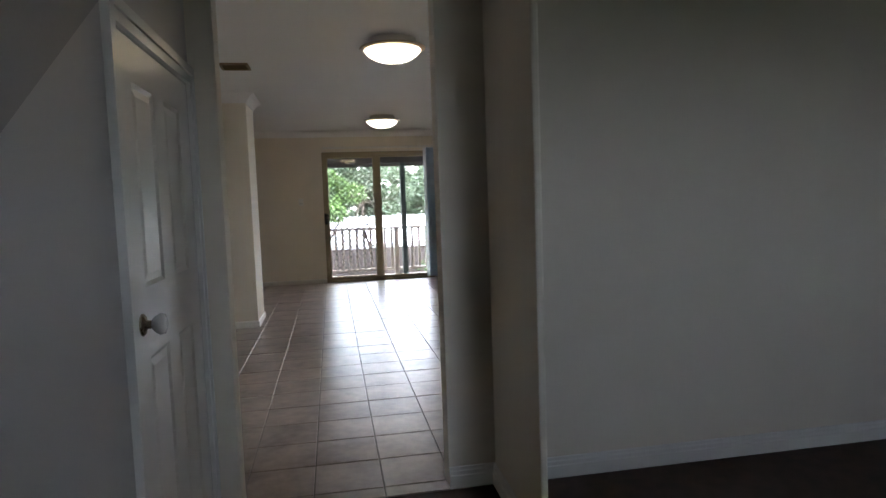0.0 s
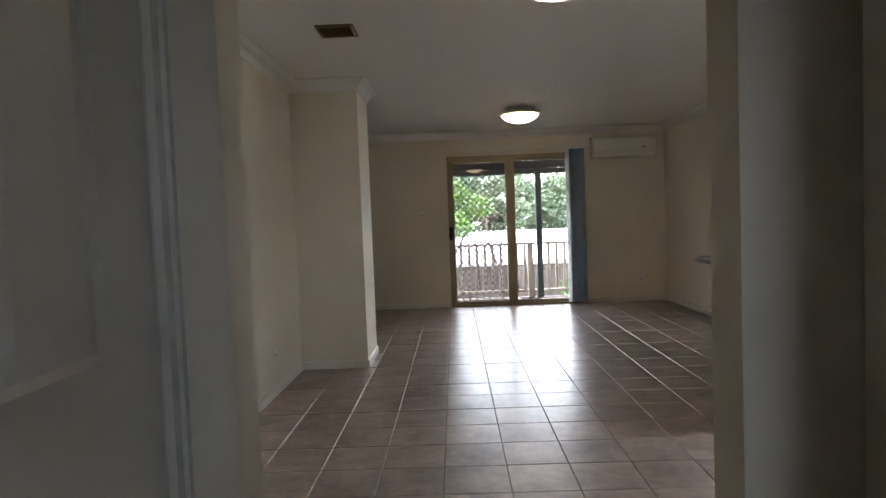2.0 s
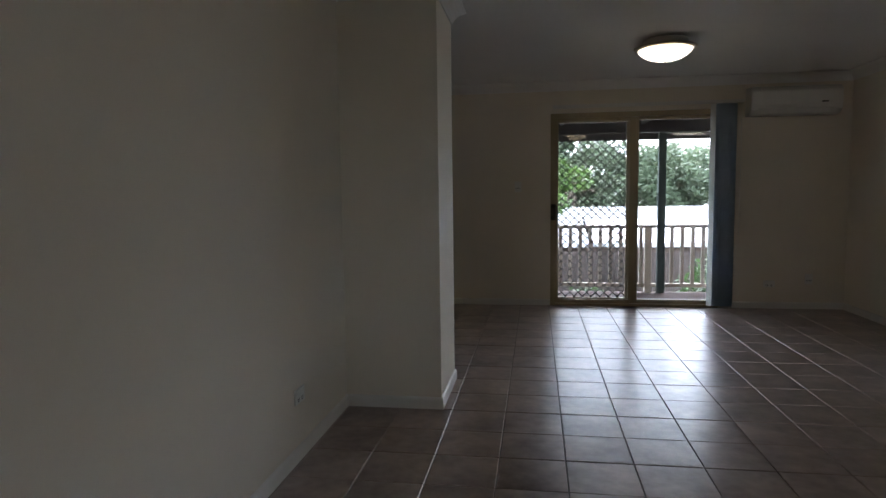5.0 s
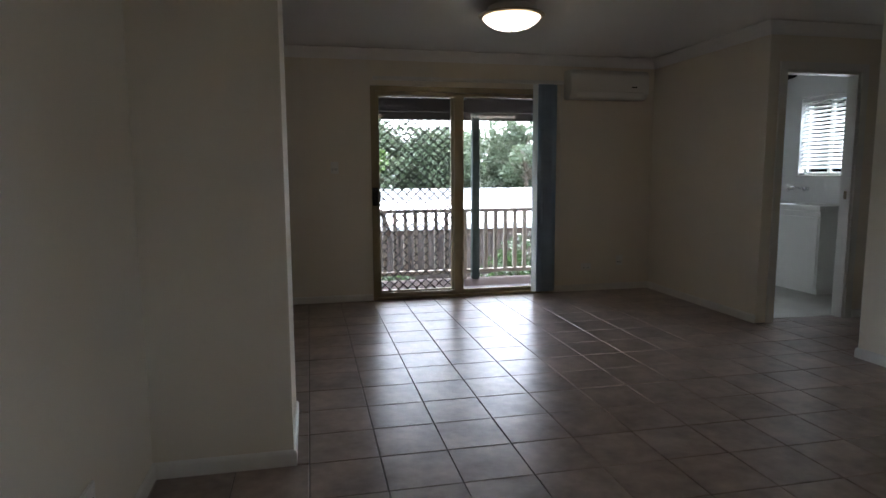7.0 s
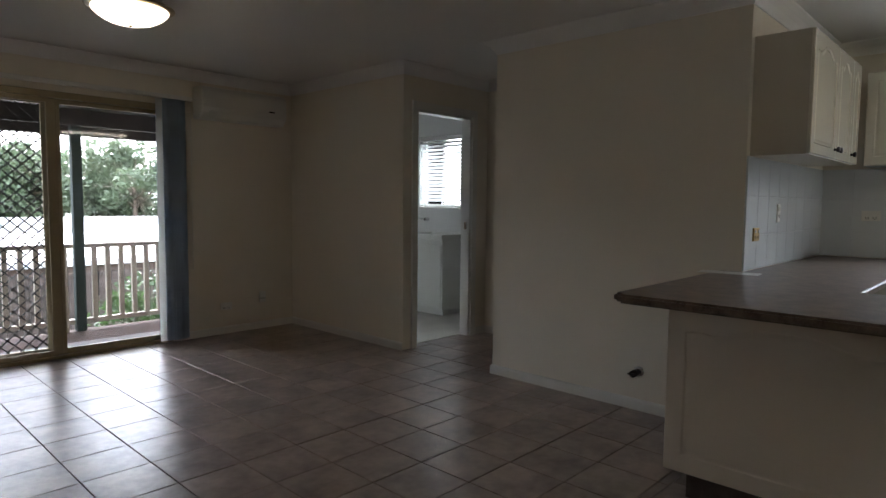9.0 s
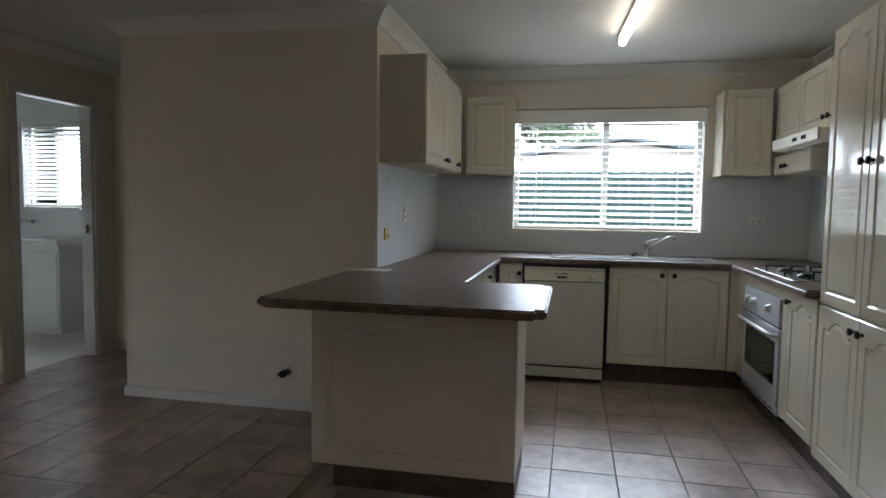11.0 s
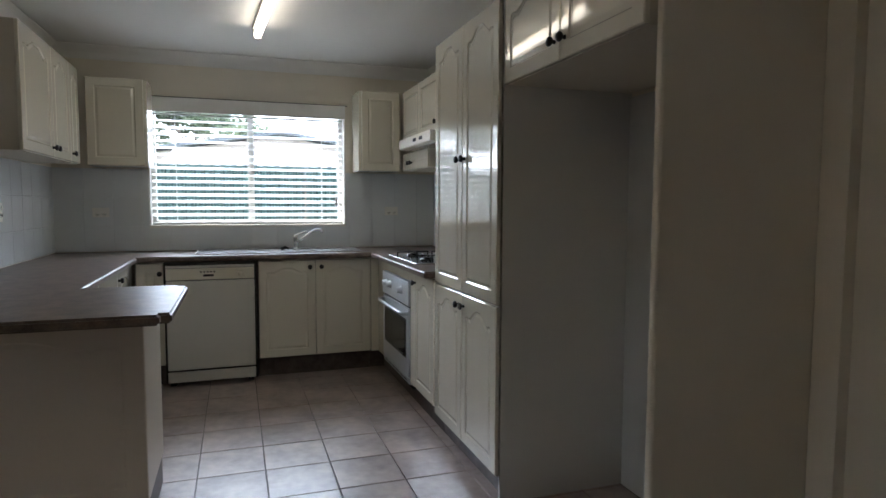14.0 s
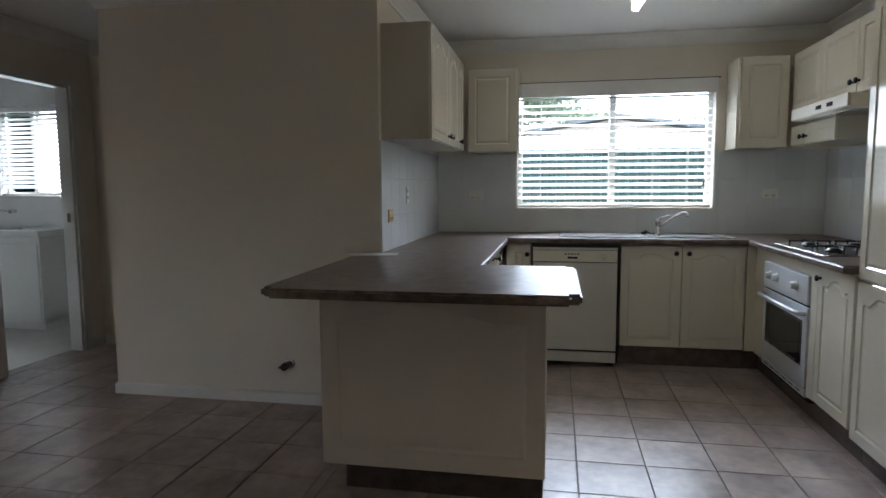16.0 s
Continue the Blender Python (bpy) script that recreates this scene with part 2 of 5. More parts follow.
def pipe(points, r, n=10):
    """Round bar through points."""
    bm = bmesh.new()
    pts = [Vector(p) for p in points]
    rings = []
    for i, p in enumerate(pts):
        d = (pts[min(i + 1, len(pts) - 1)] - pts[max(i - 1, 0)]).normalized()
        a = d.orthogonal().normalized() if not rings else (side - d * side.dot(d)).normalized()
        side = a
        b = d.cross(a)
        rings.append([bm.verts.new(p + r * (a * math.cos(2 * math.pi * k / n) + b * math.sin(2 * math.pi * k / n))) for k in range(n)])
    for u, v in zip(rings, rings[1:]):
        for k in range(n):
            bm.faces.new((u[k], u[(k + 1) % n], v[(k + 1) % n], v[k])).smooth = True
    bm.faces.new(rings[0][::-1])
    bm.faces.new(rings[-1])
    bmesh.ops.recalc_face_normals(bm, faces=bm.faces[:])
    return bm


def mesh_of(name, bm, material):
    me = bpy.data.meshes.new(name)
    bm.normal_update()
    bm.to_mesh(me)
    bm.free()
    me.materials.append(material)
    return me


def part(name, bm, material, parent=None, label="", at=None):
    """Links a bmesh, or shared mesh data, as one object under a thing or a part."""
    data = bm if isinstance(bm, bpy.types.Mesh) else mesh_of(name, bm, material)
    ob = new(name, data)
    if at is not None:
        ob.matrix_basis = at
    if parent is not None:
        ob.parent = parent
    return tagged(ob, label)


def thing(name, label, category, at=None, group="", kind=""):
    ob = new(name)
    ob.empty_display_size = 0.1
    if at is not None:
        ob.matrix_basis = at
    return tagged(ob, label, category, group, kind)


def solid(name, bm, material, label, category, group="", kind="", at=None):
    ob = part(name, bm, material, None, "", at)
    return tagged(ob, label, category, group, kind)


def struct(name, bm, material, label, category="wall"):
    return solid(name, bm, material, label, category, "", "structure")


# ---- large structure ----
CEIL = 2.45
T = 0.1

# far wall with the sliding door's opening, and the back yard side
wall_far = struct("wall_north", boxes((-2.7, 0, 0, 0, 0.16, CEIL), (1.78, 0, 0, 3.034, 0.16, CEIL), (0, 0, 2.12, 1.78, 0.16, CEIL)),
                  M_WALL, "cream painted plaster wall around the sliding door")
wall_left_far = struct("wall_west_1", boxes((-2.8, -2.86, 0, -2.7, 0.16, CEIL)), M_WALL, "cream painted plaster side wall")
pier = struct("wall_pier", boxes((-2.7, -3.453, 0, -0.71, -2.86, CEIL)), M_WALL, "cream plaster wall end projecting into the room")
wall_left = struct("wall_west_2", boxes((-1.41, -7.57, 0, -1.285, -3.453, CEIL)), M_WALL, "cream painted plaster side wall")
wall_south_l = struct("wall_south_1", boxes((-1.41, -7.68, 0, -0.30, -7.57, CEIL)), M_WALL, "cream plaster wall beside the hall opening")
nib = struct("wall_south_2", boxes((0.575, -7.585, 0, 0.903, -7.455, CEIL)), M_WALL, "short cream plaster nib of the hall opening")
wing = struct("wall_wing", boxes((0.903, -7.413, 0, 0.932, -6.822, CEIL), (0.785, -8.22, 0, 0.813, -7.585, CEIL), bevel=0.009), M_WALL, "cream plaster wing wall beside the fridge recess")
wall_k_south = struct("wall_south_3", boxes((0.813, -7.60, 0, 4.95, -7.41, CEIL)), M_WALL, "cream plaster wall behind the kitchen cabinets")

# right-hand wall, passage and laundry
wall_right = struct("wall_east_1", boxes((3.034, -1.70, 0, 3.14, 0.16, CEIL)), M_WALL, "cream plaster wall beside the laundry door")
wall_block = struct("wall_east_2", boxes((3.034, -4.44, 0, 4.95, -2.70, CEIL)), M_WALL, "cream plaster wall between passage and kitchen")
wall_passage = struct("wall_passage_end", boxes((4.15, -2.70, 0, 4.25, -1.70, CEIL)), M_WALL, "cream plaster end wall of the passage")
wall_laundry = struct("wall_laundry_door", boxes((3.14, -1.70, 0, 3.19, -1.60, CEIL), (3.915, -1.70, 0, 4.25, -1.60, CEIL), (3.19, -1.70, 2.085, 3.915, -1.60, CEIL)),
                      M_WALL, "cream plaster wall with the laundry doorway")
wall_l_east = struct("wall_laundry_east", boxes((4.95, -1.60, 0, 5.11, -0.64, CEIL), (4.95, 0.06, 0, 5.11, 0.76, CEIL), (4.95, -0.64, 0, 5.11, 0.06, 1.225), (4.95, -0.64, 2.105, 5.11, 0.06, CEIL)),
                     M_LAUN, "white laundry wall with a window")
wall_l_north = struct("wall_laundry_north", boxes((3.04, 0.6, 0, 4.95, 0.76, CEIL), (3.04, 0.16, 0, 3.14, 0.6, CEIL)), M_LAUN, "white laundry end wall")
wall_l_south = struct("wall_laundry_south", boxes((4.25, -1.70, 0, 5.11, -1.60, CEIL)), M_LAUN, "white laundry side wall")
wall_l_inner = struct("wall_laundry_lining", boxes((3.14, -1.60, 0, 3.15, 0.60, CEIL)), M_LAUN, "white laundry wall lining")

# kitchen window wall
WY0, WY1, WZ0, WZ1 = -5.097, -6.615, 1.118, 2.065
wall_k_east = struct("wall_east_3", boxes((4.75, WY0, 0, 4.95, -4.44, CEIL), (4.75, -7.41, 0, 4.95, WY1, CEIL), (4.75, WY1, 0, 4.95, WY0, WZ0), (4.75, WY1, WZ1, 4.95, WY0, CEIL)),
                     M_WALL, "cream plaster kitchen wall with a window")

# hall with the cupboard under the stairs
HX = -0.40
DY0, DY1, DH = -8.535, -7.72, 1.75
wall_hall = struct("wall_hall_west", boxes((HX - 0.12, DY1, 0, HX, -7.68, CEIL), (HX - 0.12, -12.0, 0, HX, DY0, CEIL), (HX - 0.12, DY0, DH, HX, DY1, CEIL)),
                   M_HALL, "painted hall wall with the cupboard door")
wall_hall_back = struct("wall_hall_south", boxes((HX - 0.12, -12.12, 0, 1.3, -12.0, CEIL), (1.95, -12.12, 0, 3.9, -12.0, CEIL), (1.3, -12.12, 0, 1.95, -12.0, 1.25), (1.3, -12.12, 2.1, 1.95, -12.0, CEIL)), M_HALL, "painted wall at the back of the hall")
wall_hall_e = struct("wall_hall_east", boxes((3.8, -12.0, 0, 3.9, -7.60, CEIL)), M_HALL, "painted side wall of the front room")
ceiling = struct("ceiling", boxes((-2.8, -12.12, CEIL, 5.11, 0.76, CEIL + 0.12)), M_CEIL, "flat white plaster ceiling", "ceiling")

carpet = struct("carpet_floor", boxes((HX, -12.0, -0.15, 3.9, -7.605, -0.002)), M_CARPET, "dark brown carpet of the hall", "floor")
floor = struct("floor", boxes((-2.7, -7.60, -0.15, 5.0, 0.6, -0.008)), M_GROUT, "grey-brown stone tile floor with dark grout", "floor")


# skirtings and cornices
def prism(p0, p1, normal, profile, e0=0, e1=0):
    """Moulding from p0 to p1 with its back to the wall; profile of (out, z). e0, e1: 1 wraps an outer corner, -1 ends in an inner one."""
    bm = bmesh.new()
    a, b, n = Vector((*p0, 0)), Vector((*p1, 0)), Vector((*normal, 0))
    d = (b - a).normalized()
    ring = []
    for base, sgn, e in ((a, -1, e0), (b, 1, e1)):
        ring.append([bm.verts.new(base + n * o + d * (sgn * e * o) + Vector((0, 0, z))) for o, z in profile])
    k = len(profile)
    for i in range(k):
        bm.faces.new((ring[0][i], ring[0][(i + 1) % k], ring[1][(i + 1) % k], ring[1][i]))
    bm.faces.new(ring[0][::-1])
    bm.faces.new(ring[1])
    bmesh.ops.recalc_face_normals(bm, faces=bm.faces[:])
    return bm


SK = [(0, 0), (0.013, 0), (0.013, 0.055), (0.010, 0.064), (0.004, 0.070), (0, 0.070)]
SKH = [(0, 0), (0.016, 0), (0.016, 0.055), (0.012, 0.060), (0.012, 0.075), (0.008, 0.080), (0.006, 0.092), (0, 0.095)]
CO = [(0, CEIL - 0.092), (0.008, CEIL - 0.092), (0.014, CEIL - 0.075), (0.030, CEIL - 0.050), (0.052, CEIL - 0.028), (0.078, CEIL - 0.014), (0.092, CEIL - 0.008), (0.092, CEIL - 0.0005), (0, CEIL - 0.0005)]
RUNS = [  # start, end, normal, end types
    ((-2.7, 0), (3.034, 0), (0, -1), -1, -1),
    ((-0.71, -2.86), (-0.71, -3.453), (1, 0), 1, 1),
    ((-2.7, -2.86), (-0.71, -2.86), (0, 1), -1, 1),
    ((-0.71, -3.453), (-1.285, -3.453), (0, -1), 1, -1),
    ((-1.285, -3.453), (-1.285, -7.57), (1, 0), -1, -1),
    ((-1.285, -7.57), (-0.30, -7.57), (0, 1), -1, 0),
    ((0.575, -7.455), (0.903, -7.455), (0, 1), 0, -1),
    ((0.903, -7.455), (0.903, -6.822), (-1, 0), -1, 1),
    ((3.034, 0), (3.034, -1.70), (-1, 0), -1, 1),
    ((3.034, -2.70), (3.034, -4.44), (-1, 0), 1, 1),
    ((4.15, -1.70), (4.15, -2.70), (-1, 0), -1, -1),
    ((3.034, -2.70), (4.15, -2.70), (0, 1), 1, -1),
    ((3.034, -1.70), (4.15, -1.70), (0, -1), 1, -1),
]
DOOR_CUT = {0: [((-2.7, 0), (-0.01, 0)), ((1.80, 0), (3.034, 0))], 12: [((3.995, -1.70), (4.15, -1.70))], 9: [((3.034, -2.70), (3.034, -4.44))]}
for i, (a, b, nrm, e0, e1) in enumerate(RUNS):
    struct("cornice", prism(a, b, nrm, CO, e0, e1), M_CEIL, "white coved plaster cornice under the ceiling", "cornice")
    for a2, b2 in DOOR_CUT.get(i, [(a, b)]):
        struct("baseboard", prism(a2, b2, nrm, SK, e0 if a2 == a else 0, e1 if b2 == b else 0), M_TRIM, "white painted timber skirting board", "skirting")
for a, b, nrm, e0, e1 in (((3.034, -4.44), (4.75, -4.44), (0, -1), 1, -1), ((4.75, -4.44), (4.75, -7.41), (-1, 0), -1, -1), ((4.75, -7.41), (0.932, -7.41), (0, 1), -1, -1)):
    struct("cornice", prism(a, b, nrm, CO, e0, e1), M_CEIL, "white coved plaster cornice under the ceiling", "cornice")
for a, b, nrm, e0, e1 in (((0.813, -7.60), (3.8, -7.60), (0, -1), -1, -1), ((0.785, -7.585), (0.785, -8.22), (-1, 0), -1, 1), ((0.575, -7.585), (0.785, -7.585), (0, -1), 0, -1),
                          ((0.813, -8.22), (0.813, -7.60), (1, 0), 1, -1), ((0.785, -8.22), (0.813, -8.22), (0, -1), 1, 1),
                          ((HX, -12.0), (HX, DY0 - 0.07), (1, 0), -1, 0)):
    struct("baseboard", prism(a, b, nrm, SKH, e0, e1), M_TRIM, "white moulded timber skirting board over carpet", "skirting")


# ---- doors and openings ----
# sliding door
sliding_door = thing("sliding_door", "closed aluminium sliding door with a diamond security screen and clear glass", "sliding door")
part("frame", boxes((-0.004, -0.012, 0.0, 0.040, 0.13, 2.118), (1.735, -0.012, 0.0, 1.776, 0.13, 2.118), (0.040, -0.012, 2.066, 1.735, 0.13, 2.118), (0.040, -0.012, 0.0, 1.735, 0.13, 0.028), bevel=0.004, seg=1), M_ALU, sliding_door, "beige aluminium frame")
screen = part("screen_door", boxes((0.042, 0.065, 0.030, 0.085, 0.095, 2.064), (0.815, 0.065, 0.030, 0.868, 0.095, 2.064), (0.085, 0.065, 0.030, 0.815, 0.095, 0.085), (0.085, 0.065, 2.02, 0.815, 0.095, 2.064), bevel=0.003, seg=1), M_ALU, sliding_door, "beige security screen frame")


def diamond_grille(x0, x1, z0, z1, step_x, step_z, r):
    """Crossed flat bars cut to a rectangle."""
    bm = bmesh.new()
    k = step_z / step_x
    for sgn in (1, -1):
        span = (x1 - x0) * k
        c = z0 - span - step_z
        while c < z1 + span + step_z:
            pts = []
            for x in (x0, x1):
                z = c + sgn * k * (x - (x0 if sgn > 0 else x1))
                pts.append([x, z])
            (xa, za), (xb, zb) = pts
            for p, q in ((0, 1), (1, 0)):
                for lim, over in ((z0, False), (z1, True)):
                    pz, qz = pts[p][1], pts[q][1]
                    if (pz > lim) == over and pz != lim and (qz > lim) != over:
                        f = (lim - pz) / (qz - pz)
                        pts[p] = [pts[p][0] + f * (pts[q][0] - pts[p][0]), lim]
            (xa, za), (xb, zb) = pts
            if z0 - 1e-6 <= za <= z1 + 1e-6 and z0 - 1e-6 <= zb <= z1 + 1e-6 and abs(xb - xa) > 0.01:
                d = Vector((xb - xa, 0, zb - za)).normalized()
                n = Vector((-d.z, 0, d.x)) * r
                y = 0.078 + (0.003 if sgn > 0 else -0.003)
                ring = []
                for px, pz in ((xa, za), (xb, zb)):
                    o = Vector((px, y, pz))
                    ring.append([bm.verts.new(o + n * a + Vector((0, b, 0))) for a, b in ((1, -0.0028), (1, 0.0028), (-1, 0.0028), (-1, -0.0028))])
                for i in range(4):
                    bm.faces.new((ring[0][i], ring[0][(i + 1) % 4], ring[1][(i + 1) % 4], ring[1][i]))
            c += step_z
    bmesh.ops.recalc_face_normals(bm, faces=bm.faces[:])
    return bm


part("grille", diamond_grille(0.085, 0.815, 0.085, 2.02, 0.094, 0.088, 0.0056), M_GRILLE, screen, "dark diamond security grille")
part("stile", boxes((0.868, 0.03, 0.028, 0.912, 0.062, 2.066), bevel=0.003, seg=1), M_ALU, sliding_door, "beige meeting stile")
for nm, x0, x1, y in (("glass_sash", 0.040, 0.868, 0.010), ("fixed_sash", 0.912, 1.735, 0.045)):
    sash = part(nm, boxes((x0, y, 0.028, x0 + 0.03, y + 0.02, 2.066), (x1 - 0.03, y, 0.028, x1, y + 0.02, 2.066), (x0 + 0.03, y, 0.028, x1 - 0.03, y + 0.02, 0.07), (x0 + 0.03, y, 2.03, x1 - 0.03, y + 0.02, 2.066)), M_ALU, sliding_door, "slim beige sash rails")
    pane = part("pane", boxes((x0 + 0.03, y + 0.008, 0.07, x1 - 0.03, y + 0.012, 2.03)), M_GLASS, sash, "clear glass")
    pane.visible_shadow = False
pull = part("handle", boxes((-0.002, -0.040, 0.955, 0.055, -0.012, 1.135), bevel=0.008), M_BLACK, sliding_door, "black lock and pull handle")
part("grip", pipe([(0.052, -0.038, 0.985), (0.068, -0.062, 0.995), (0.070, -0.066, 1.05), (0.068, -0.062, 1.10), (0.052, -0.038, 1.115)], 0.007), M_BLACK, pull)

# vertical blind drawn to the side
blind = thing("vertical_blind", "blue-grey fabric vertical blind stacked beside the sliding door", "blind")
part("headrail", boxes((0.02, -0.075, 2.165, 1.97, -0.035, 2.20), bevel=0.004), M_TRIM, blind, "white head rail")
for bx in (0.25, 1.80):
    part("bracket", boxes((bx, -0.035, 2.175, bx + 0.03, 0.0, 2.205)), M_TRIM, blind)
rnd = random.Random(4)


def vane(curve=0.012, w=0.10):
    bm = bmesh.new()
    cols = []
    for i in range(6):
        u = i / 5 - 0.5
        o = curve * (1 - 4 * u * u)
        cols.append([bm.verts.new((o + s, u * w, z)) for z in (0.03, 2.16) for s in (0, 0.0015)])
    for a, b in zip(cols, cols[1:]):
        bm.faces.new((a[0], b[0], b[2], a[2])).smooth = True
        bm.faces.new((a[1], a[3], b[3], b[1])).smooth = True
        bm.faces.new((a[0], a[1], b[1], b[0]))
        bm.faces.new((a[2], b[2], b[3], a[3]))
    for c in (cols[0], cols[-1]):
        bm.faces.new((c[0], c[2], c[3], c[1]))
    bmesh.ops.recalc_face_normals(bm, faces=bm.faces[:])
    return bm


vane_mesh = mesh_of("vane", vane(), M_BLIND)
for i in range(17):
    part("vane", vane_mesh, None, blind, "", pose(1.735 + i * 0.0085, -0.060 - rnd.uniform(0, 0.004), 0, 0, 0, -58 + rnd.uniform(-4, 4)))
part("vane", boxes((1.642, -0.066, 0.03, 1.716, -0.063, 2.16)), M_VANE, blind, "first vane, whitened for the daylight on it")
part("control_cord", pipe([(1.95, -0.06, 2.16), (1.955, -0.055, 1.4), (1.95, -0.058, 0.65)], 0.0022, 6), M_TRIM, blind)

# laundry doorway trim
lt = struct("door_frame_1", boxes((3.19, -1.702, 0, 3.21, -1.598, 2.085), (3.893, -1.702, 0, 3.915, -1.598, 2.085), (3.21, -1.702, 2.065, 3.893, -1.598, 2.085),
                                  (3.13, -1.718, 0, 3.19, -1.7025, 2.15), (3.915, -1.718, 0, 3.98, -1.7025, 2.15), (3.19, -1.718, 2.085, 3.915, -1.7025, 2.15)),
            M_TRIM, "white painted timber frame of the laundry doorway", "door frame")
strike = solid("strike_plate", boxes((3.8885, -1.67, 1.03, 3.8928, -1.64, 1.10), bevel=0.001, seg=1), M_BRASS, "small metal strike plate on the laundry door jamb", "strike plate")


def panel_leaf(w, h, rows, rail=0.10, mid=0.10, t=0.035, deep=0.007):
    """Door leaf in the xz plane, front to -y, with sunk and raised panels: rows of (z0, z1), two panels each."""
    bm = bmesh.new()
    add_box(bm, 0, deep, 0, w, t, h)
    pw = (w - 2 * rail - mid) / 2
    xs = [(rail, rail + pw), (rail + pw + mid, w - rail)]
    zc = [0.0] + [v for r in rows for v in r] + [h]
    for a, b in zip(zc[::2], zc[1::2]):
        add_box(bm, 0, 0, a, w, deep, b)
    for z0, z1 in rows:
        add_box(bm, 0, 0, z0, rail, deep, z1)
        add_box(bm, w - rail, 0, z0, w, deep, z1)
        add_box(bm, rail + pw, 0, z0, rail + pw + mid, deep, z1)
        for x0, x1 in xs:
            i1, i2 = 0.012, 0.034
            loops = [[bm.verts.new((x, y, z)) for x, z in ((x0 + o, z0 + o), (x1 - o, z0 + o), (x1 - o, z1 - o), (x0 + o, z1 - o))]
                     for o, y in ((0.0, 0.0), (i1, deep - 0.0005), (i2, 0.002))]
            for u, v in zip(loops, loops[1:]):
                for k in range(4):
                    bm.faces.new((u[k], u[(k + 1) % 4], v[(k + 1) % 4], v[k]))
            bm.faces.new(loops[2])
    bmesh.ops.recalc_face_normals(bm, faces=bm.faces[:])
    return bm


# cupboard door under the stairs
cup = thing("cupboard_door", "closed white four-panel timber door with a metal knob in the hall", "door", pose(HX + 0.002, DY0, 0.0))
leafw = DY1 - DY0 - 0.008
leaf = part("leaf", panel_leaf(leafw, DH - 0.015, [(0.16, 0.865), (1.06, 1.62)], 0.14, 0.125), M_TRIM, cup, "", pose(-0.004, 0.004, 0.008, 0, 0, 90))
part("rose", lathe([(0.030, 0), (0.031, 0.003), (0.026, 0.008), (0.012, 0.012), (0.011, 0.026)]), M_BRASS, leaf, "brass knob rose", pose(0.085, 0.0005, 0.965, 90))
part("knob", lathe([(0.013, 0.0262), (0.022, 0.034), (0.029, 0.046), (0.027, 0.058), (0.012, 0.064)]), M_PORC, leaf, "cream porcelain door knob", pose(0.085, 0.0005, 0.965, 90))
struct("door_frame_2", boxes((HX, DY0 - 0.065, 0, HX + 0.014, DY0, DH + 0.06), (HX, DY1, 0, HX + 0.014, DY1 + 0.052, DH + 0.06), (HX, DY0, DH, HX + 0.014, DY1, DH + 0.06),
                             (HX + 0.014, DY0 - 0.065, 0, HX + 0.022, DY0 - 0.03, DH + 0.06), (HX + 0.014, DY1 + 0.025, 0, HX + 0.022, DY1 + 0.052, DH + 0.06), (HX + 0.014, DY0 - 0.03, DH + 0.03, HX + 0.022, DY1 + 0.025, DH + 0.06)),
       M_TRIM, "white moulded architrave round the cupboard door", "architrave")
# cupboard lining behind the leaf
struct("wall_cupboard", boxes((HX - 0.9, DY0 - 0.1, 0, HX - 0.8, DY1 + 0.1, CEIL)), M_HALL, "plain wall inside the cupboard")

# sloping stair string above the hall wall, its shade put into a grey tone
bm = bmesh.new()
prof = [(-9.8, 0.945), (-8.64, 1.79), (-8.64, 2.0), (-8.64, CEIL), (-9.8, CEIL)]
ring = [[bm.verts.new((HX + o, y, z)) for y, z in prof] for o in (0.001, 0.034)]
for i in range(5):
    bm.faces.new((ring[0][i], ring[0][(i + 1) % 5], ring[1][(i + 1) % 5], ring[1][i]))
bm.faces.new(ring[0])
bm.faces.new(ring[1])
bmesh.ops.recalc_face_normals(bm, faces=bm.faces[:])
struct("stair_side", bm, mat("shaded_stair_paint", (0.40, 0.38, 0.36), 0.5, var=0.04, scale=2, bump=0.08), "side of the stairs over the hall wall, toned darker for shade", "stair side")

# ---- fixtures ----
def ceiling_lamp(x, y, bowl):
    lamp = thing("ceiling_lamp", "lit round frosted glass ceiling lamp with a pale metal rim", "ceiling lamp", pose(x, y, CEIL), "ceiling lamps")
    part("base", lathe([(0.165, -0.058), (0.172, -0.052), (0.172, -0.004), (0.166, -0.0005)], 40), M_TRIM, lamp, "white ceiling pan")
    part("rim", lathe([(0.200, -0.076), (0.228, -0.070), (0.240, -0.063), (0.236, -0.0585)], 48), M_RIM, lamp, "pale bronze metal rim")
    part("diffuser", lathe([(0.03, -0.160), (0.08, -0.155), (0.13, -0.140), (0.172, -0.116), (0.198, -0.092), (0.206, -0.0765)], 48), bowl, lamp, "glowing frosted glass bowl")
    part("finial", lathe([(0.004, -0.174), (0.008, -0.170), (0.008, -0.1605)], 12), M_BRASS, lamp)
    return lamp


ceiling_lamp(0.605, -5.66, M_LAMP)
ceiling_lamp(0.85, -1.73, M_LAMP_FAR)

tube = thing("tube_light", "lit fluorescent tube light on a white batten under the kitchen ceiling", "tube light", pose(3.78, -5.885, CEIL, 0, 0, 183.5))
part("batten", boxes((-0.02, -0.03, -0.028, 1.26, 0.03, -0.0005), bevel=0.004), M_PLASTIC, tube)
tb = part("tube", lathe([(0.021, 0.02), (0.0245, 0.024), (0.0245, 1.216), (0.021, 1.22)], 20), M_TUBE, tube, "glowing tube", pose(0, 0, -0.062, 0, 90, 0))
part("end_cap", boxes((-0.012, -0.022, -0.088, 0.019, 0.022, -0.0285), bevel=0.006), M_PLASTIC, tube)
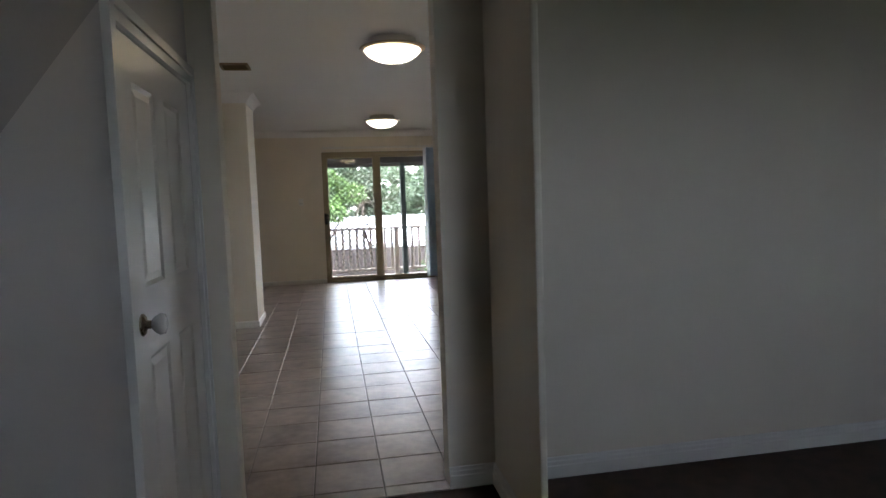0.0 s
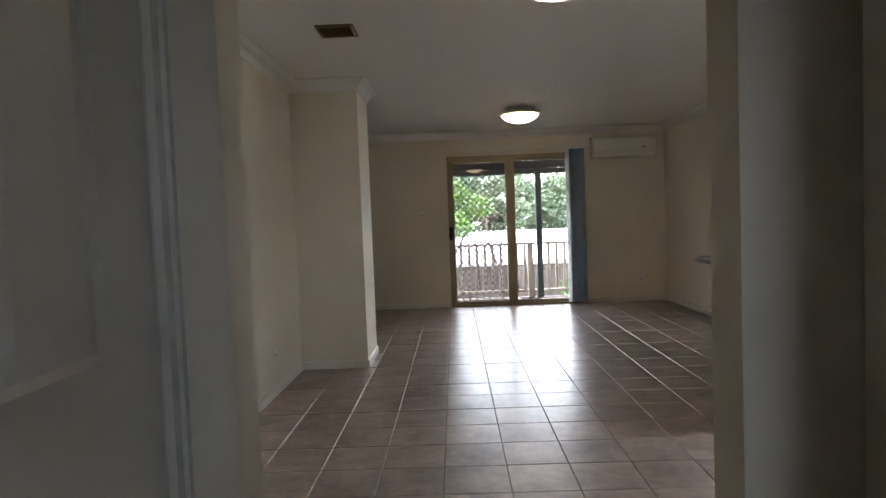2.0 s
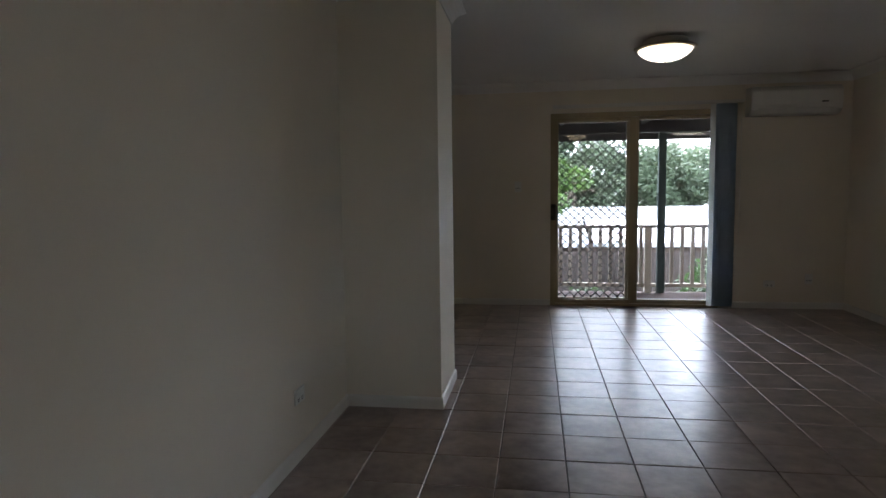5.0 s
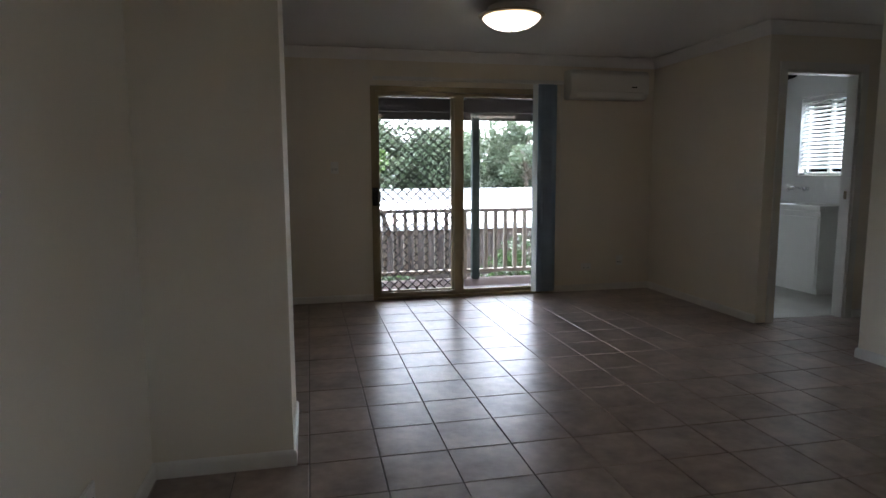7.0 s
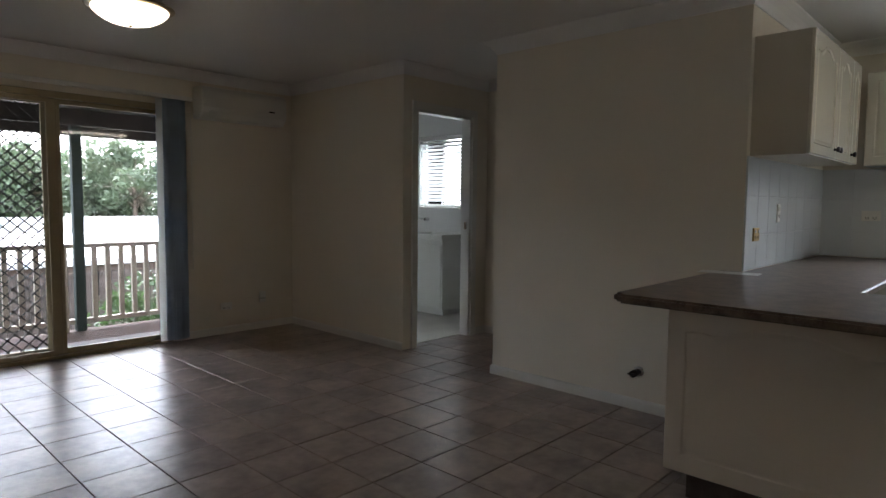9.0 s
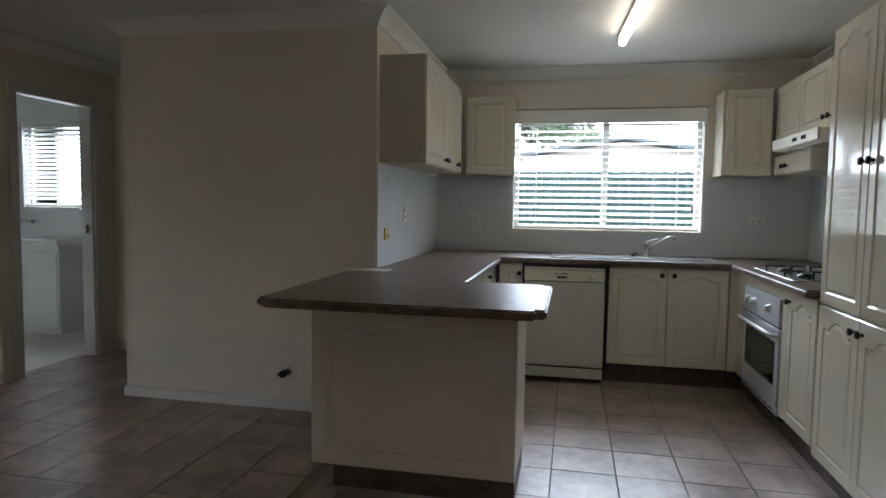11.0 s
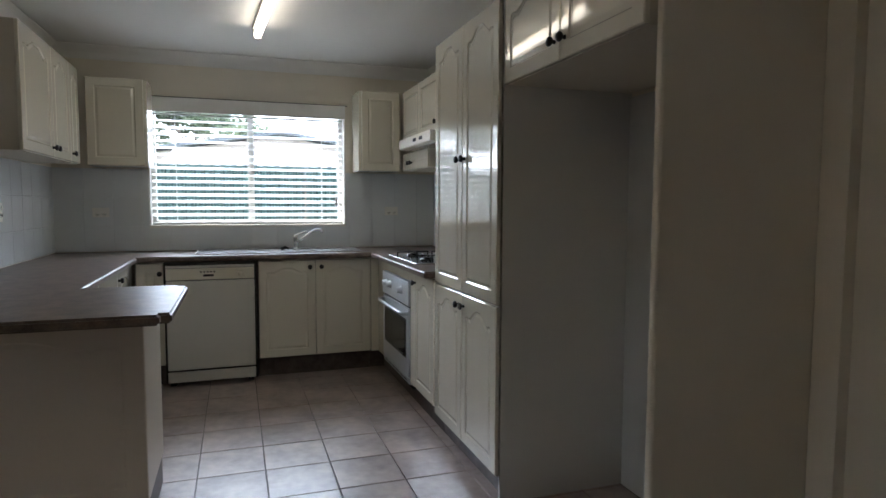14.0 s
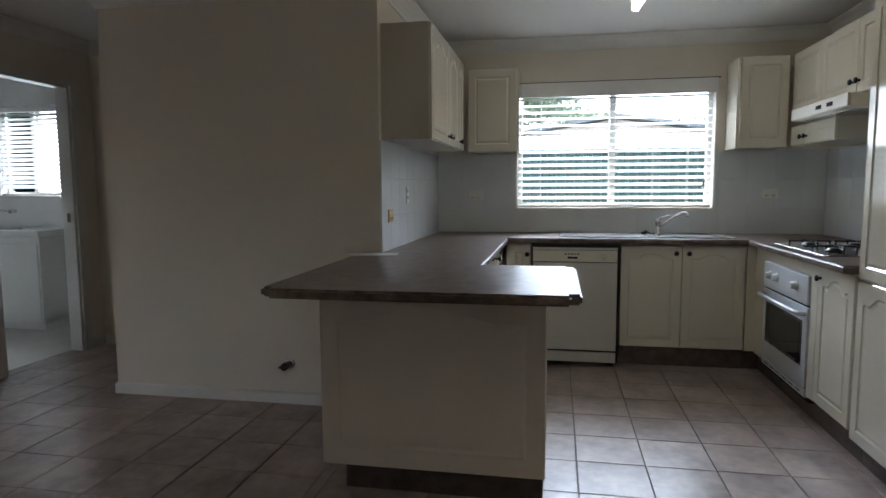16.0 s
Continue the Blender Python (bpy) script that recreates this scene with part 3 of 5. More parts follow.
part("end_cap", boxes((1.221, -0.022, -0.088, 1.252, 0.022, -0.0285), bevel=0.006), M_PLASTIC, tube)

vent = thing("ceiling_vent", "square brown timber louvred vent in the white ceiling", "ceiling vent", pose(-0.615, -4.785, CEIL))
part("frame", boxes((-0.115, -0.115, -0.014, 0.115, -0.095, -0.0005), (-0.115, 0.095, -0.014, 0.115, 0.115, -0.0005), (-0.115, -0.095, -0.014, -0.095, 0.095, -0.0005), (0.095, -0.095, -0.014, 0.115, 0.095, -0.0005)), M_VENT, vent)
part("backing", boxes((-0.095, -0.095, -0.003, 0.095, 0.095, -0.0006)), M_DARK, vent)
vslat = mesh_of("slat", boxes((-0.094, -0.011, -0.001, 0.094, 0.011, 0.001)), M_VENT)
for i in range(8):
    part("slat", vslat, None, vent, "", pose(0, -0.082 + i * 0.0235, -0.009, 30))

# split air conditioner
ac = thing("air_conditioner", "white wall-mounted split air conditioner near the ceiling", "air conditioner", pose(2.0, 0, 2.02))
bm = bmesh.new()
prof = [(0, 0.0), (-0.13, 0.0), (-0.185, 0.045), (-0.195, 0.10), (-0.19, 0.235), (-0.17, 0.272), (-0.13, 0.285), (0, 0.285)]
ends = [[bm.verts.new((x, y, z)) for y, z in prof] for x in (0, 0.86)]
k = len(prof)
for i in range(k):
    bm.faces.new((ends[0][i], ends[0][(i + 1) % k], ends[1][(i + 1) % k], ends[1][i])).smooth = False
bm.faces.new(ends[0])
bm.faces.new(ends[1][::-1])
bmesh.ops.recalc_face_normals(bm, faces=bm.faces[:])
bmesh.ops.bevel(bm, geom=bm.edges[:], offset=0.006, segments=2, affect="EDGES")
part("body", bm, M_WHITE, ac)
part("front_panel", boxes((0.008, -0.2005, 0.095, 0.852, -0.1955, 0.232), bevel=0.002, seg=1), M_WHITE, ac)
part("air_flap", boxes((0.06, -0.004, 0, 0.80, 0.004, 0.062), bevel=0.002, seg=1), M_WHITE, ac, "", pose(0, -0.168, 0.012, 30))
part("intake_grille", boxes(*[(0.03, -0.128 + i * 0.018, 0.2855, 0.83, -0.122 + i * 0.018, 0.289) for i in range(7)]), M_PLASTIC, ac)
part("status_window", boxes((0.66, -0.2022, 0.11, 0.72, -0.2006, 0.122)), M_DARK, ac)


def outlet(name, label, at, w=0.115, h=0.072, yellow=False):
    o = thing(name, label, "power outlet", at)
    part("plate", boxes((-w / 2, -0.009, -h / 2, w / 2, 0, h / 2), bevel=0.003), M_YELLOW if yellow else M_PLASTIC, o)
    for s in (-1, 1):
        part("switch", boxes((s * w * 0.28 - 0.007, -0.013, h * 0.12, s * w * 0.28 + 0.007, -0.0092, h * 0.36), bevel=0.0015, seg=1), M_PLASTIC, o)
        part("socket", boxes((s * w * 0.2 - 0.010, -0.0104, -0.020, s * w * 0.2 - 0.006, -0.0092, -0.008), (s * w * 0.2 + 0.006, -0.0104, -0.020, s * w * 0.2 + 0.010, -0.0092, -0.008), (s * w * 0.2 - 0.002, -0.0104, -0.028, s * w * 0.2 + 0.002, -0.0092, -0.021)), M_DARK, o)
    return o


outlet("power_outlet", "white double power outlet low on the cream wall", pose(2.29, 0, 0.265))
outlet("power_outlet", "white aerial and phone outlet low on the cream wall", pose(2.68, 0, 0.32), 0.075, 0.11)
outlet("power_outlet", "white power outlet low on the side wall", pose(-1.285, -4.20, 0.31, 0, 0, 90))
outlet("power_outlet", "white light switch plate on the cream wall", pose(-0.36, 0, 1.33), 0.075, 0.115)

# waste pipe stub low on the wall
stub = thing("pipe_stub", "dark capped water pipe stub with a wall flange", "pipe", pose(3.034, -3.867, 0.245, 0, -90, 0))
part("flange", lathe([(0.034, 0.0), (0.034, 0.004), (0.018, 0.010)]), M_CHROME, stub)
part("pipe", lathe([(0.017, 0.006), (0.017, 0.055), (0.022, 0.056), (0.022, 0.085), (0.014, 0.088)]), M_DARK, stub)
part("tap_handle", boxes((-0.006, -0.030, 0.088, 0.006, 0.030, 0.098), bevel=0.003), M_BLACK, stub)

# ---- laundry ----
struct("floor_laundry", boxes((3.15, -1.60, -0.007, 4.95, 0.60, 0.003)), mat("pale_laundry_floor", (0.62, 0.59, 0.53), 0.35, var=0.06, scale=5, bump=0.1), "pale tiled laundry floor", "floor")
lwin = thing("window_1", "white aluminium laundry window with a white slatted blind", "window", pose(4.95, -0.29, 1.225), "", "structure")
part("window_frame", boxes((0.08, -0.35, 0, 0.12, -0.31, 0.88), (0.08, 0.31, 0, 0.12, 0.35, 0.88), (0.08, -0.31, 0, 0.12, 0.31, 0.04), (0.08, -0.31, 0.84, 0.12, 0.31, 0.88), (0.08, -0.02, 0.04, 0.12, 0.02, 0.84)), M_TRIM, lwin)
for y0, y1 in ((-0.31, -0.02), (0.02, 0.31)):
    p = part("pane", boxes((0.098, y0, 0.04, 0.102, y1, 0.84)), M_GLASS, lwin)
    p.visible_shadow = False
part("window_sill", boxes((-0.02, -0.35, -0.02, 0.08, 0.35, -0.0005)), M_TRIM, lwin)


def slat_blind(name, label, at, width, height, pitch, tilt, depth=0.05, valance=0.0, cords=(0.15, 0.85)):
    """Venetian blind in the yz plane, hanging from its top at z = height, running along -y from 0."""
    b = thing(name, label, "blind", at)
    part("headrail", boxes((-0.03, -width, height - 0.045, 0.03, 0, height), bevel=0.003, seg=1), M_SLAT, b)
    if valance:
        part("valance", boxes((-0.045, -width - 0.01, height - valance, -0.033, 0.01, height + 0.004), bevel=0.003, seg=1), M_SLAT, b, "white valance board")
    sm = mesh_of("slat", boxes((-depth / 2, -width + 0.004, -0.0014, depth / 2, -0.004, 0.0014)), M_SLAT)
    n = int((height - 0.09) / pitch)
    for i in range(n):
        part("slat", sm, None, b, "", pose(0, 0, height - 0.075 - i * pitch, 0, tilt + rnd.uniform(-1.5, 1.5), 0))
    part("bottom_rail", boxes((-depth / 2, -width + 0.004, 0.004, depth / 2, -0.004, 0.022), bevel=0.003, seg=1), M_SLAT, b)
    for u in cords:
        part("ladder_cord", boxes((-depth / 2 - 0.002, -width * u - 0.0015, 0.02, -depth / 2, -width * u + 0.0015, height - 0.045), (depth / 2, -width * u - 0.0015, 0.02, depth / 2 + 0.002, -width * u + 0.0015, height - 0.045)), M_SLAT, b)
    return b


slat_blind("laundry_blind", "white slatted blind hanging in the laundry window", pose(4.985, 0.055, 1.23), 0.69, 0.865, 0.044, -40, valance=0.0)

tub = thing("laundry_tub", "white laundry tub on a white cabinet under the window", "laundry tub", pose(4.45, -0.83, 0))
part("cabinet", boxes((0.012, 0.012, 0.06, 0.50, 0.63, 0.86), bevel=0.004, seg=1), M_WHITE, tub)
part("door", boxes((0.0, 0.03, 0.08, 0.0115, 0.61, 0.80), bevel=0.003, seg=1), M_WHITE, tub)
part("kickboard", boxes((0.03, 0.02, 0.002, 0.49, 0.62, 0.06)), M_WHITE, tub)
part("basin", boxes((-0.012, 0, 0.862, 0.50, 0.03, 0.92), (-0.012, 0.61, 0.862, 0.50, 0.64, 0.92), (-0.012, 0.03, 0.862, 0.03, 0.61, 0.92), (0.44, 0.03, 0.862, 0.50, 0.61, 0.92), (0.03, 0.03, 0.862, 0.44, 0.61, 0.868), bevel=0.004, seg=1), M_PLASTIC, tub)
taps = thing("laundry_taps", "pair of chrome wall taps with a spout over the tub", "taps", pose(4.95, 0.0, 1.075))
for dy in (-0.10, 0.10):
    part("tap", lathe([(0.022, 0), (0.022, 0.006), (0.012, 0.012), (0.012, 0.040), (0.024, 0.046), (0.020, 0.062)], 14), M_CHROME, taps, "", pose(-0.001, dy, 0, 0, -90, 0))
part("spout", pipe([(-0.001, 0, 0), (-0.10, 0, 0.02), (-0.16, 0, 0.01), (-0.175, 0, -0.03)], 0.010), M_CHROME, taps)
ldoor = thing("laundry_inner_door", "closed white panelled door with a metal knob inside the laundry", "door", pose(3.54, 0.597, 0.004))
lleaf = part("leaf", panel_leaf(0.76, 2.02, [(0.18, 0.85), (1.05, 1.86)], 0.11, 0.10), M_TRIM, ldoor, "", pose(0, -0.036, 0))
part("knob", lathe([(0.024, 0), (0.010, 0.012), (0.010, 0.028), (0.024, 0.040), (0.024, 0.054), (0.010, 0.060)]), M_BRASS, lleaf, "", pose(0.70, 0.0005, 1.04, 90))

# ---- front room window behind the walk ----
fw = thing("window_3", "white framed window of the front room", "window", pose(1.3, -12.06, 1.25), "", "structure")
part("window_frame", boxes((0, -0.03, 0, 0.04, 0.03, 0.85), (0.61, -0.03, 0, 0.65, 0.03, 0.85), (0.04, -0.03, 0, 0.61, 0.03, 0.04), (0.04, -0.03, 0.81, 0.61, 0.03, 0.85)), M_TRIM, fw)
p = part("pane", boxes((0.04, -0.003, 0.04, 0.61, 0.003, 0.81)), M_GLASS, fw)
p.visible_shadow = False

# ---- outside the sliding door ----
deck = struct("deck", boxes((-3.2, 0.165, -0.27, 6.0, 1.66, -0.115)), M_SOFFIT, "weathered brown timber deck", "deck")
patio = thing("patio_roof", "dark patio roof with a beam over the deck", "patio roof", pose(0, 0, 0))
bm = bmesh.new()
sheet_ring = [[bm.verts.new((x, y, z)) for y, z in ((0.165, 2.36), (2.42, 2.115), (2.42, 2.155), (0.165, 2.41))] for x in (-3.2, 6.2)]
for i in range(4):
    bm.faces.new((sheet_ring[0][i], sheet_ring[0][(i + 1) % 4], sheet_ring[1][(i + 1) % 4], sheet_ring[1][i]))
bm.faces.new(sheet_ring[0][::-1])
bm.faces.new(sheet_ring[1])
bmesh.ops.recalc_face_normals(bm, faces=bm.faces[:])
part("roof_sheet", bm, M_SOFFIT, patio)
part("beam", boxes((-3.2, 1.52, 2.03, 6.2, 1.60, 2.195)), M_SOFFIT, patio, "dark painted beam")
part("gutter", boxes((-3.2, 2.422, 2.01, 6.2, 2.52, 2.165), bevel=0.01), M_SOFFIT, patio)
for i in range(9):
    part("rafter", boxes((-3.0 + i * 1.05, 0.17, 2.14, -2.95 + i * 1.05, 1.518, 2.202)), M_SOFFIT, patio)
steel_post = solid("patio_post", boxes((1.43, 1.52, -0.091, 1.525, 1.60, 2.028), bevel=0.004), M_POST, "dark green steel post of the patio roof", "post", "patio posts")
solid("patio_post", boxes((4.6, 1.52, -0.091, 4.68, 1.60, 2.028), bevel=0.004), M_POST, "dark green steel post of the patio roof", "post", "patio posts")
solid("patio_post", boxes((-1.9, 1.52, -0.091, -1.82, 1.60, 2.028), bevel=0.004), M_POST, "dark green steel post of the patio roof", "post", "patio posts")
rail = thing("deck_railing", "cream painted timber railing along the deck edge", "railing", pose(0, 1.56, 0))
part("top_rail", boxes((-3.1, -0.035, 0.775, 1.42, 0.035, 0.82), (1.535, -0.035, 0.775, 5.9, 0.035, 0.82), bevel=0.006), M_RAIL, rail)
part("bottom_rail", boxes((-3.1, -0.022, -0.015, 1.42, 0.022, 0.035), (1.535, -0.022, -0.015, 5.9, 0.022, 0.035), bevel=0.004), M_RAIL, rail)
bal = mesh_of("baluster", boxes((-0.024, -0.0195, 0.0355, 0.024, 0.0195, 0.7745), bevel=0.002, seg=1), M_RAIL)
for i in range(66):
    x = -3.0 + i * 0.132
    if not 1.33 < x < 1.56:
        part("baluster", bal, None, rail, "", pose(x, 0, 0))
part("newel_post", boxes((1.27, -0.045, -0.091, 1.36, 0.045, 0.7745), bevel=0.004), M_RAIL, rail)


def fnoise(x, y):
    return noise.noise(Vector((x * 0.3, y * 0.3, 0)))


# ground, one sheet to the horizon
bm = bmesh.new()
xs = [-400, -120, -50, -25, -12, -6, -3, 0, 3, 5, 6.5, 8, 10, 14, 20, 30, 60, 130, 400]
ys = [-400, -120, -40, -20, -12, -8, -5, -2, 0.5, 1.6, 2.6, 4, 6, 8, 11, 16, 25, 40, 70, 130, 400]
gv = [[bm.verts.new((x, y, -0.30 - 1.15 * min(1, max(0, (y - 1.0) / 3.0)) + 0.05 * fnoise(x, y))) for x in xs] for y in ys]
for j in range(len(ys) - 1):
    for i in range(len(xs) - 1):
        bm.faces.new((gv[j][i], gv[j][i + 1], gv[j + 1][i + 1], gv[j + 1][i])).smooth = True
struct("ground", bm, M_GRASS, "rough green lawn sloping down from the house", "ground")

# timber paling fence behind the deck
fence = thing("timber_fence", "dark weathered timber paling fence beyond the deck", "fence", pose(0, 5.2, -1.53))
pal = [mesh_of("paling", boxes((-0.049, -0.008, 0.0, 0.049, 0.008, 1.66 + d)), M_FENCE) for d in (0, 0.012, -0.01)]
for i in range(100):
    part("paling", pal[rnd.randrange(3)], None, fence, "", pose(-3.2 + i * 0.104, rnd.uniform(-0.003, 0.003), rnd.uniform(-0.03, 0), 0, rnd.uniform(-0.5, 0.5), 0))
for z in (0.35, 1.35):
    part("fence_rail", boxes((-3.3, 0.012, z, 7.3, 0.05, z + 0.08)), M_FENCE, fence)


def ribbed_roof(width, rows, pitch=0.19, rib=0.022):
    """Sheet roof with ribs that run up the slope through (y, z) rows; x across."""
    bm = bmesh.new()
    n = int(width / pitch * 4)
    loops = [[bm.verts.new((i * pitch / 4, y, z + (rib, rib, 0, 0)[i % 4])) for i in range(n + 1)] for y, z in rows]
    for a, b in zip(loops, loops[1:]):
        for i in range(n):
            bm.faces.new((a[i], a[i + 1], b[i + 1], b[i]))
    return bm


def metal_roof(name, label, at, width, run, rise, sheet, fascia=0.22):
    """Low ribbed roof with a gutter along its near edge; x across, y up the slope."""
    r = thing(name, label, "house", at)
    part("roof", ribbed_roof(width, ((0, 0), (run, rise), (2 * run, 0))), sheet, r, "pale ribbed metal roof sheets")
    part("gutter", boxes((0, -0.12, -0.16, width, 0.02, -0.01), bevel=0.012), sheet, r, "pale metal gutter")
    part("fascia", boxes((0, 0.03, -fascia - 0.16, width, 0.06, -0.02)), M_FASCIA, r)
    part("wall", boxes((0.3, 0.5, -3.2, width - 0.3, 2 * run - 0.5, -0.2)), M_HOUSE, r, "brown brick wall")
    for i in range(int(width / 2.6)):
        wdw = part("window", boxes((0.9 + i * 2.6, 0.47, -1.7, 2.3 + i * 2.6, 0.499, -0.55)), M_RAIL, r)
        part("pane", boxes((0.96 + i * 2.6, 0.464, -1.64, 2.24 + i * 2.6, 0.4695, -0.61)), M_OVENGLASS, wdw)
    return r


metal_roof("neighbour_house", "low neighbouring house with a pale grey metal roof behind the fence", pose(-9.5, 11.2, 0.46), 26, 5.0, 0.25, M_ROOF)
carport = thing("carport", "open carport with a white metal roof against the neighbouring house", "carport", pose(1.2, 8.2, 0.07))
part("roof", ribbed_roof(13, ((0, 0), (2.78, 0.42)), 0.25, 0.015), M_WROOF, carport, "white ribbed roof sheets")
part("gutter", boxes((0, -0.1, -0.12, 13, 0.02, -0.005), bevel=0.012), M_WROOF, carport, "white gutter")
part("beam", boxes((0.05, 0.06, -0.26, 12.9, 0.14, -0.03)), M_FASCIA, carport, "dark brown beam")
for i in range(6):
    part("post", boxes((0.1 + i * 2.5, 0.06, -1.52, 0.2 + i * 2.5, 0.16, -0.26)), M_FASCIA, carport)
annex = thing("neighbour_shed", "low grey-roofed shed beside the white carport", "shed", pose(-9.0, 8.2, 0.06))
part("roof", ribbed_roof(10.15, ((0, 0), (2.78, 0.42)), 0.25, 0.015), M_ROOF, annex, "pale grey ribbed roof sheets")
part("gutter", boxes((0, -0.1, -0.12, 10.15, 0.02, -0.005), bevel=0.012), M_WROOF, annex, "white gutter")
part("wall", boxes((0.1, 0.1, -1.55, 10.05, 2.6, -0.02)), M_FASCIA, annex, "dark timber wall")


def leaf_crown(blobs, count, size, seed, flat=0.6):
    """Many small leaves scattered through and over uneven clumps: rows of (x, y, z, rx, ry, rz)."""
    r = random.Random(seed)
    vs, fs = [], []
    weights = [b[3] * b[4] * b[5] for b in blobs]
    for _ in range(count):
        bx, by, bz, rx, ry, rz = r.choices(blobs, weights)[0]
        d = Vector((r.gauss(0, 1), r.gauss(0, 1), r.gauss(0, 1))).normalized()
        rad = r.uniform(0.35, 1.0) ** 0.5 * (1 + 0.25 * noise.noise(d * 2.3 + Vector((bx, by, bz))))
        p = Vector((bx + d.x * rx * rad, by + d.y * ry * rad, bz + d.z * rz * rad))
        a = Vector((r.gauss(0, 1), r.gauss(0, 1), r.gauss(0, 1) * flat)).normalized()
        b = a.orthogonal().normalized()
        b = (b * math.cos(s := r.uniform(0, 6.28)) + a.cross(b) * math.sin(s)) * 0.42
        s = size * r.uniform(0.6, 1.4)
        k = len(vs)
        vs += [p - a * s, p + b * s, p + a * s, p - b * s]
        fs.append((k, k + 1, k + 2, k + 3))
    me = bpy.data.meshes.new("crown")
    me.from_pydata([tuple(v) for v in vs], [], fs)
    return me


def limb(bm, p, q, r0, r1, n=7):
    d = (q - p).normalized()
    a = d.orthogonal().normalized()
    b = d.cross(a)
    rings = [[bm.verts.new(o + r * (a * math.cos(6.2832 * k / n) + b * math.sin(6.2832 * k / n))) for k in range(n)] for o, r in ((p, r0), (q, r1))]
    for k in range(n):
        bm.faces.new((rings[0][k], rings[0][(k + 1) % n], rings[1][(k + 1) % n], rings[1][k])).smooth = True


def tree(name, label, x, y, z, h, spread, leaves, count, size, seed, material, low=0.35):
    r = random.Random(seed)
    t = thing(name, label, "tree", pose(x, y, z))
    bm = bmesh.new()
    top = Vector((r.uniform(-0.2, 0.2), r.uniform(-0.2, 0.2), h * 0.55))
    limb(bm, Vector((0, 0, -0.1)), top * 0.55, h * 0.026, h * 0.020)
    limb(bm, top * 0.55, top, h * 0.020, h * 0.013)
    blobs = []
    for i in range(leaves):
        ang, u = r.uniform(0, 6.28), r.uniform(low, 0.92)
        out = spread * r.uniform(0.25, 1.0) * (1.15 - abs(u - 0.55))
        e = Vector((math.cos(ang) * out, math.sin(ang) * out, h * u))
        limb(bm, top * r.uniform(0.5, 1.0), e, h * 0.009, h * 0.003, 5)
        s = spread * r.uniform(0.24, 0.42)
        blobs.append((e.x, e.y, e.z, s, s, s * 0.75))
    part("trunk", bm, M_BARK, t, "grey trunk and limbs")
    me = leaf_crown(blobs, count, size, seed)
    me.materials.append(material)
    part("crown", me, None, t, "uneven leafy crown")
    return t


tr = random.Random(11)
for i in range(30):
    x = -32 + i * 2.35 + tr.uniform(-0.8, 0.8)
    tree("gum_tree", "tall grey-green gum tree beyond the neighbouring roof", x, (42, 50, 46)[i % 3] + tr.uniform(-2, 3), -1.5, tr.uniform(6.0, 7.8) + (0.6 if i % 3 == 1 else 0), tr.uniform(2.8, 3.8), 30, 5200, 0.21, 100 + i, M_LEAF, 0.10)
tree("garden_tree", "bright green garden tree beside the neighbouring roof", -0.15, 8.0, -1.45, 4.3, 1.25, 14, 2600, 0.075, 7, M_LEAF2, 0.5)


def shrub(name, label, x, y, z, blobs, count, size, seed, material):
    s = thing(name, label, "shrub", pose(x, y, z))
    bm = bmesh.new()
    for b in blobs:
        limb(bm, Vector((0, 0, -0.05)), Vector(b[:3]), 0.022, 0.008, 5)
    part("stems", bm, M_BARK, s)
    me = leaf_crown(blobs, count, size, seed, 0.8)
    me.materials.append(material)
    part("foliage", me, None, s, "dense green leaves")
    return s


shrub("shrub", "leafy green shrub growing behind the deck railing", 2.35, 2.6, -1.35, [(0, 0, 1.0, 0.5, 0.4, 0.5), (-0.4, 0, 0.7, 0.4, 0.35, 0.4), (0.45, 0.1, 0.8, 0.45, 0.35, 0.45), (0.1, 0, 1.4, 0.35, 0.3, 0.3), (0.9, 0.1, 1.1, 0.45, 0.35, 0.55), (0.7, 0.1, 1.55, 0.4, 0.3, 0.35)], 2600, 0.05, 21, M_LEAF3)
shrub("shrub", "low green shrub by the timber fence", 0.7, 3.6, -1.4, [(0, 0, 0.7, 0.45, 0.35, 0.4), (-0.5, 0, 0.5, 0.4, 0.3, 0.35), (0.5, 0, 0.55, 0.35, 0.3, 0.35)], 900, 0.05, 22, M_LEAF3)

# ---- outside the kitchen window ----
gf = thing("steel_fence", "teal ribbed steel fence outside the kitchen window", "fence", pose(8.2, 0, -0.30))


def ribbed_sheet(length, height, pitch=0.118, depth=0.03):
    bm = bmesh.new()
    n = int(length / pitch)
    pts = []
    for i in range(n):
        for u, o in ((0, 0), (0.35, 0), (0.5, depth), (0.85, depth)):
            pts.append(((i + u) * pitch, o))
    rows = [[bm.verts.new((o, -p, z)) for p, o in pts] for z in (0.04, height)]
    back = [[bm.verts.new((o + 0.004, -p, z)) for p, o in pts] for z in (0.04, height)]
    for i in range(len(pts) - 1):
        bm.faces.new((rows[0][i], rows[0][i + 1], rows[1][i + 1], rows[1][i]))
        bm.faces.new((back[0][i + 1], back[0][i], back[1][i], back[1][i + 1]))
        bm.faces.new((rows[1][i], rows[1][i + 1], back[1][i + 1], back[1][i]))
    return bm


sheet = mesh_of("panel", ribbed_sheet(2.36, 2.05), M_GREENF)
for i in range(6):
    y = 0.5 - i * 2.4
    part("panel", sheet, None, gf, "", pose(0, y, 0))
    part("post", boxes((-0.02, y + 0.002, 0, 0.05, y + 0.038, 2.08)), M_GREENF, gf)
    part("top_rail", boxes((-0.015, y - 2.36, 2.05, 0.045, y, 2.09)), M_GREENF, gf)
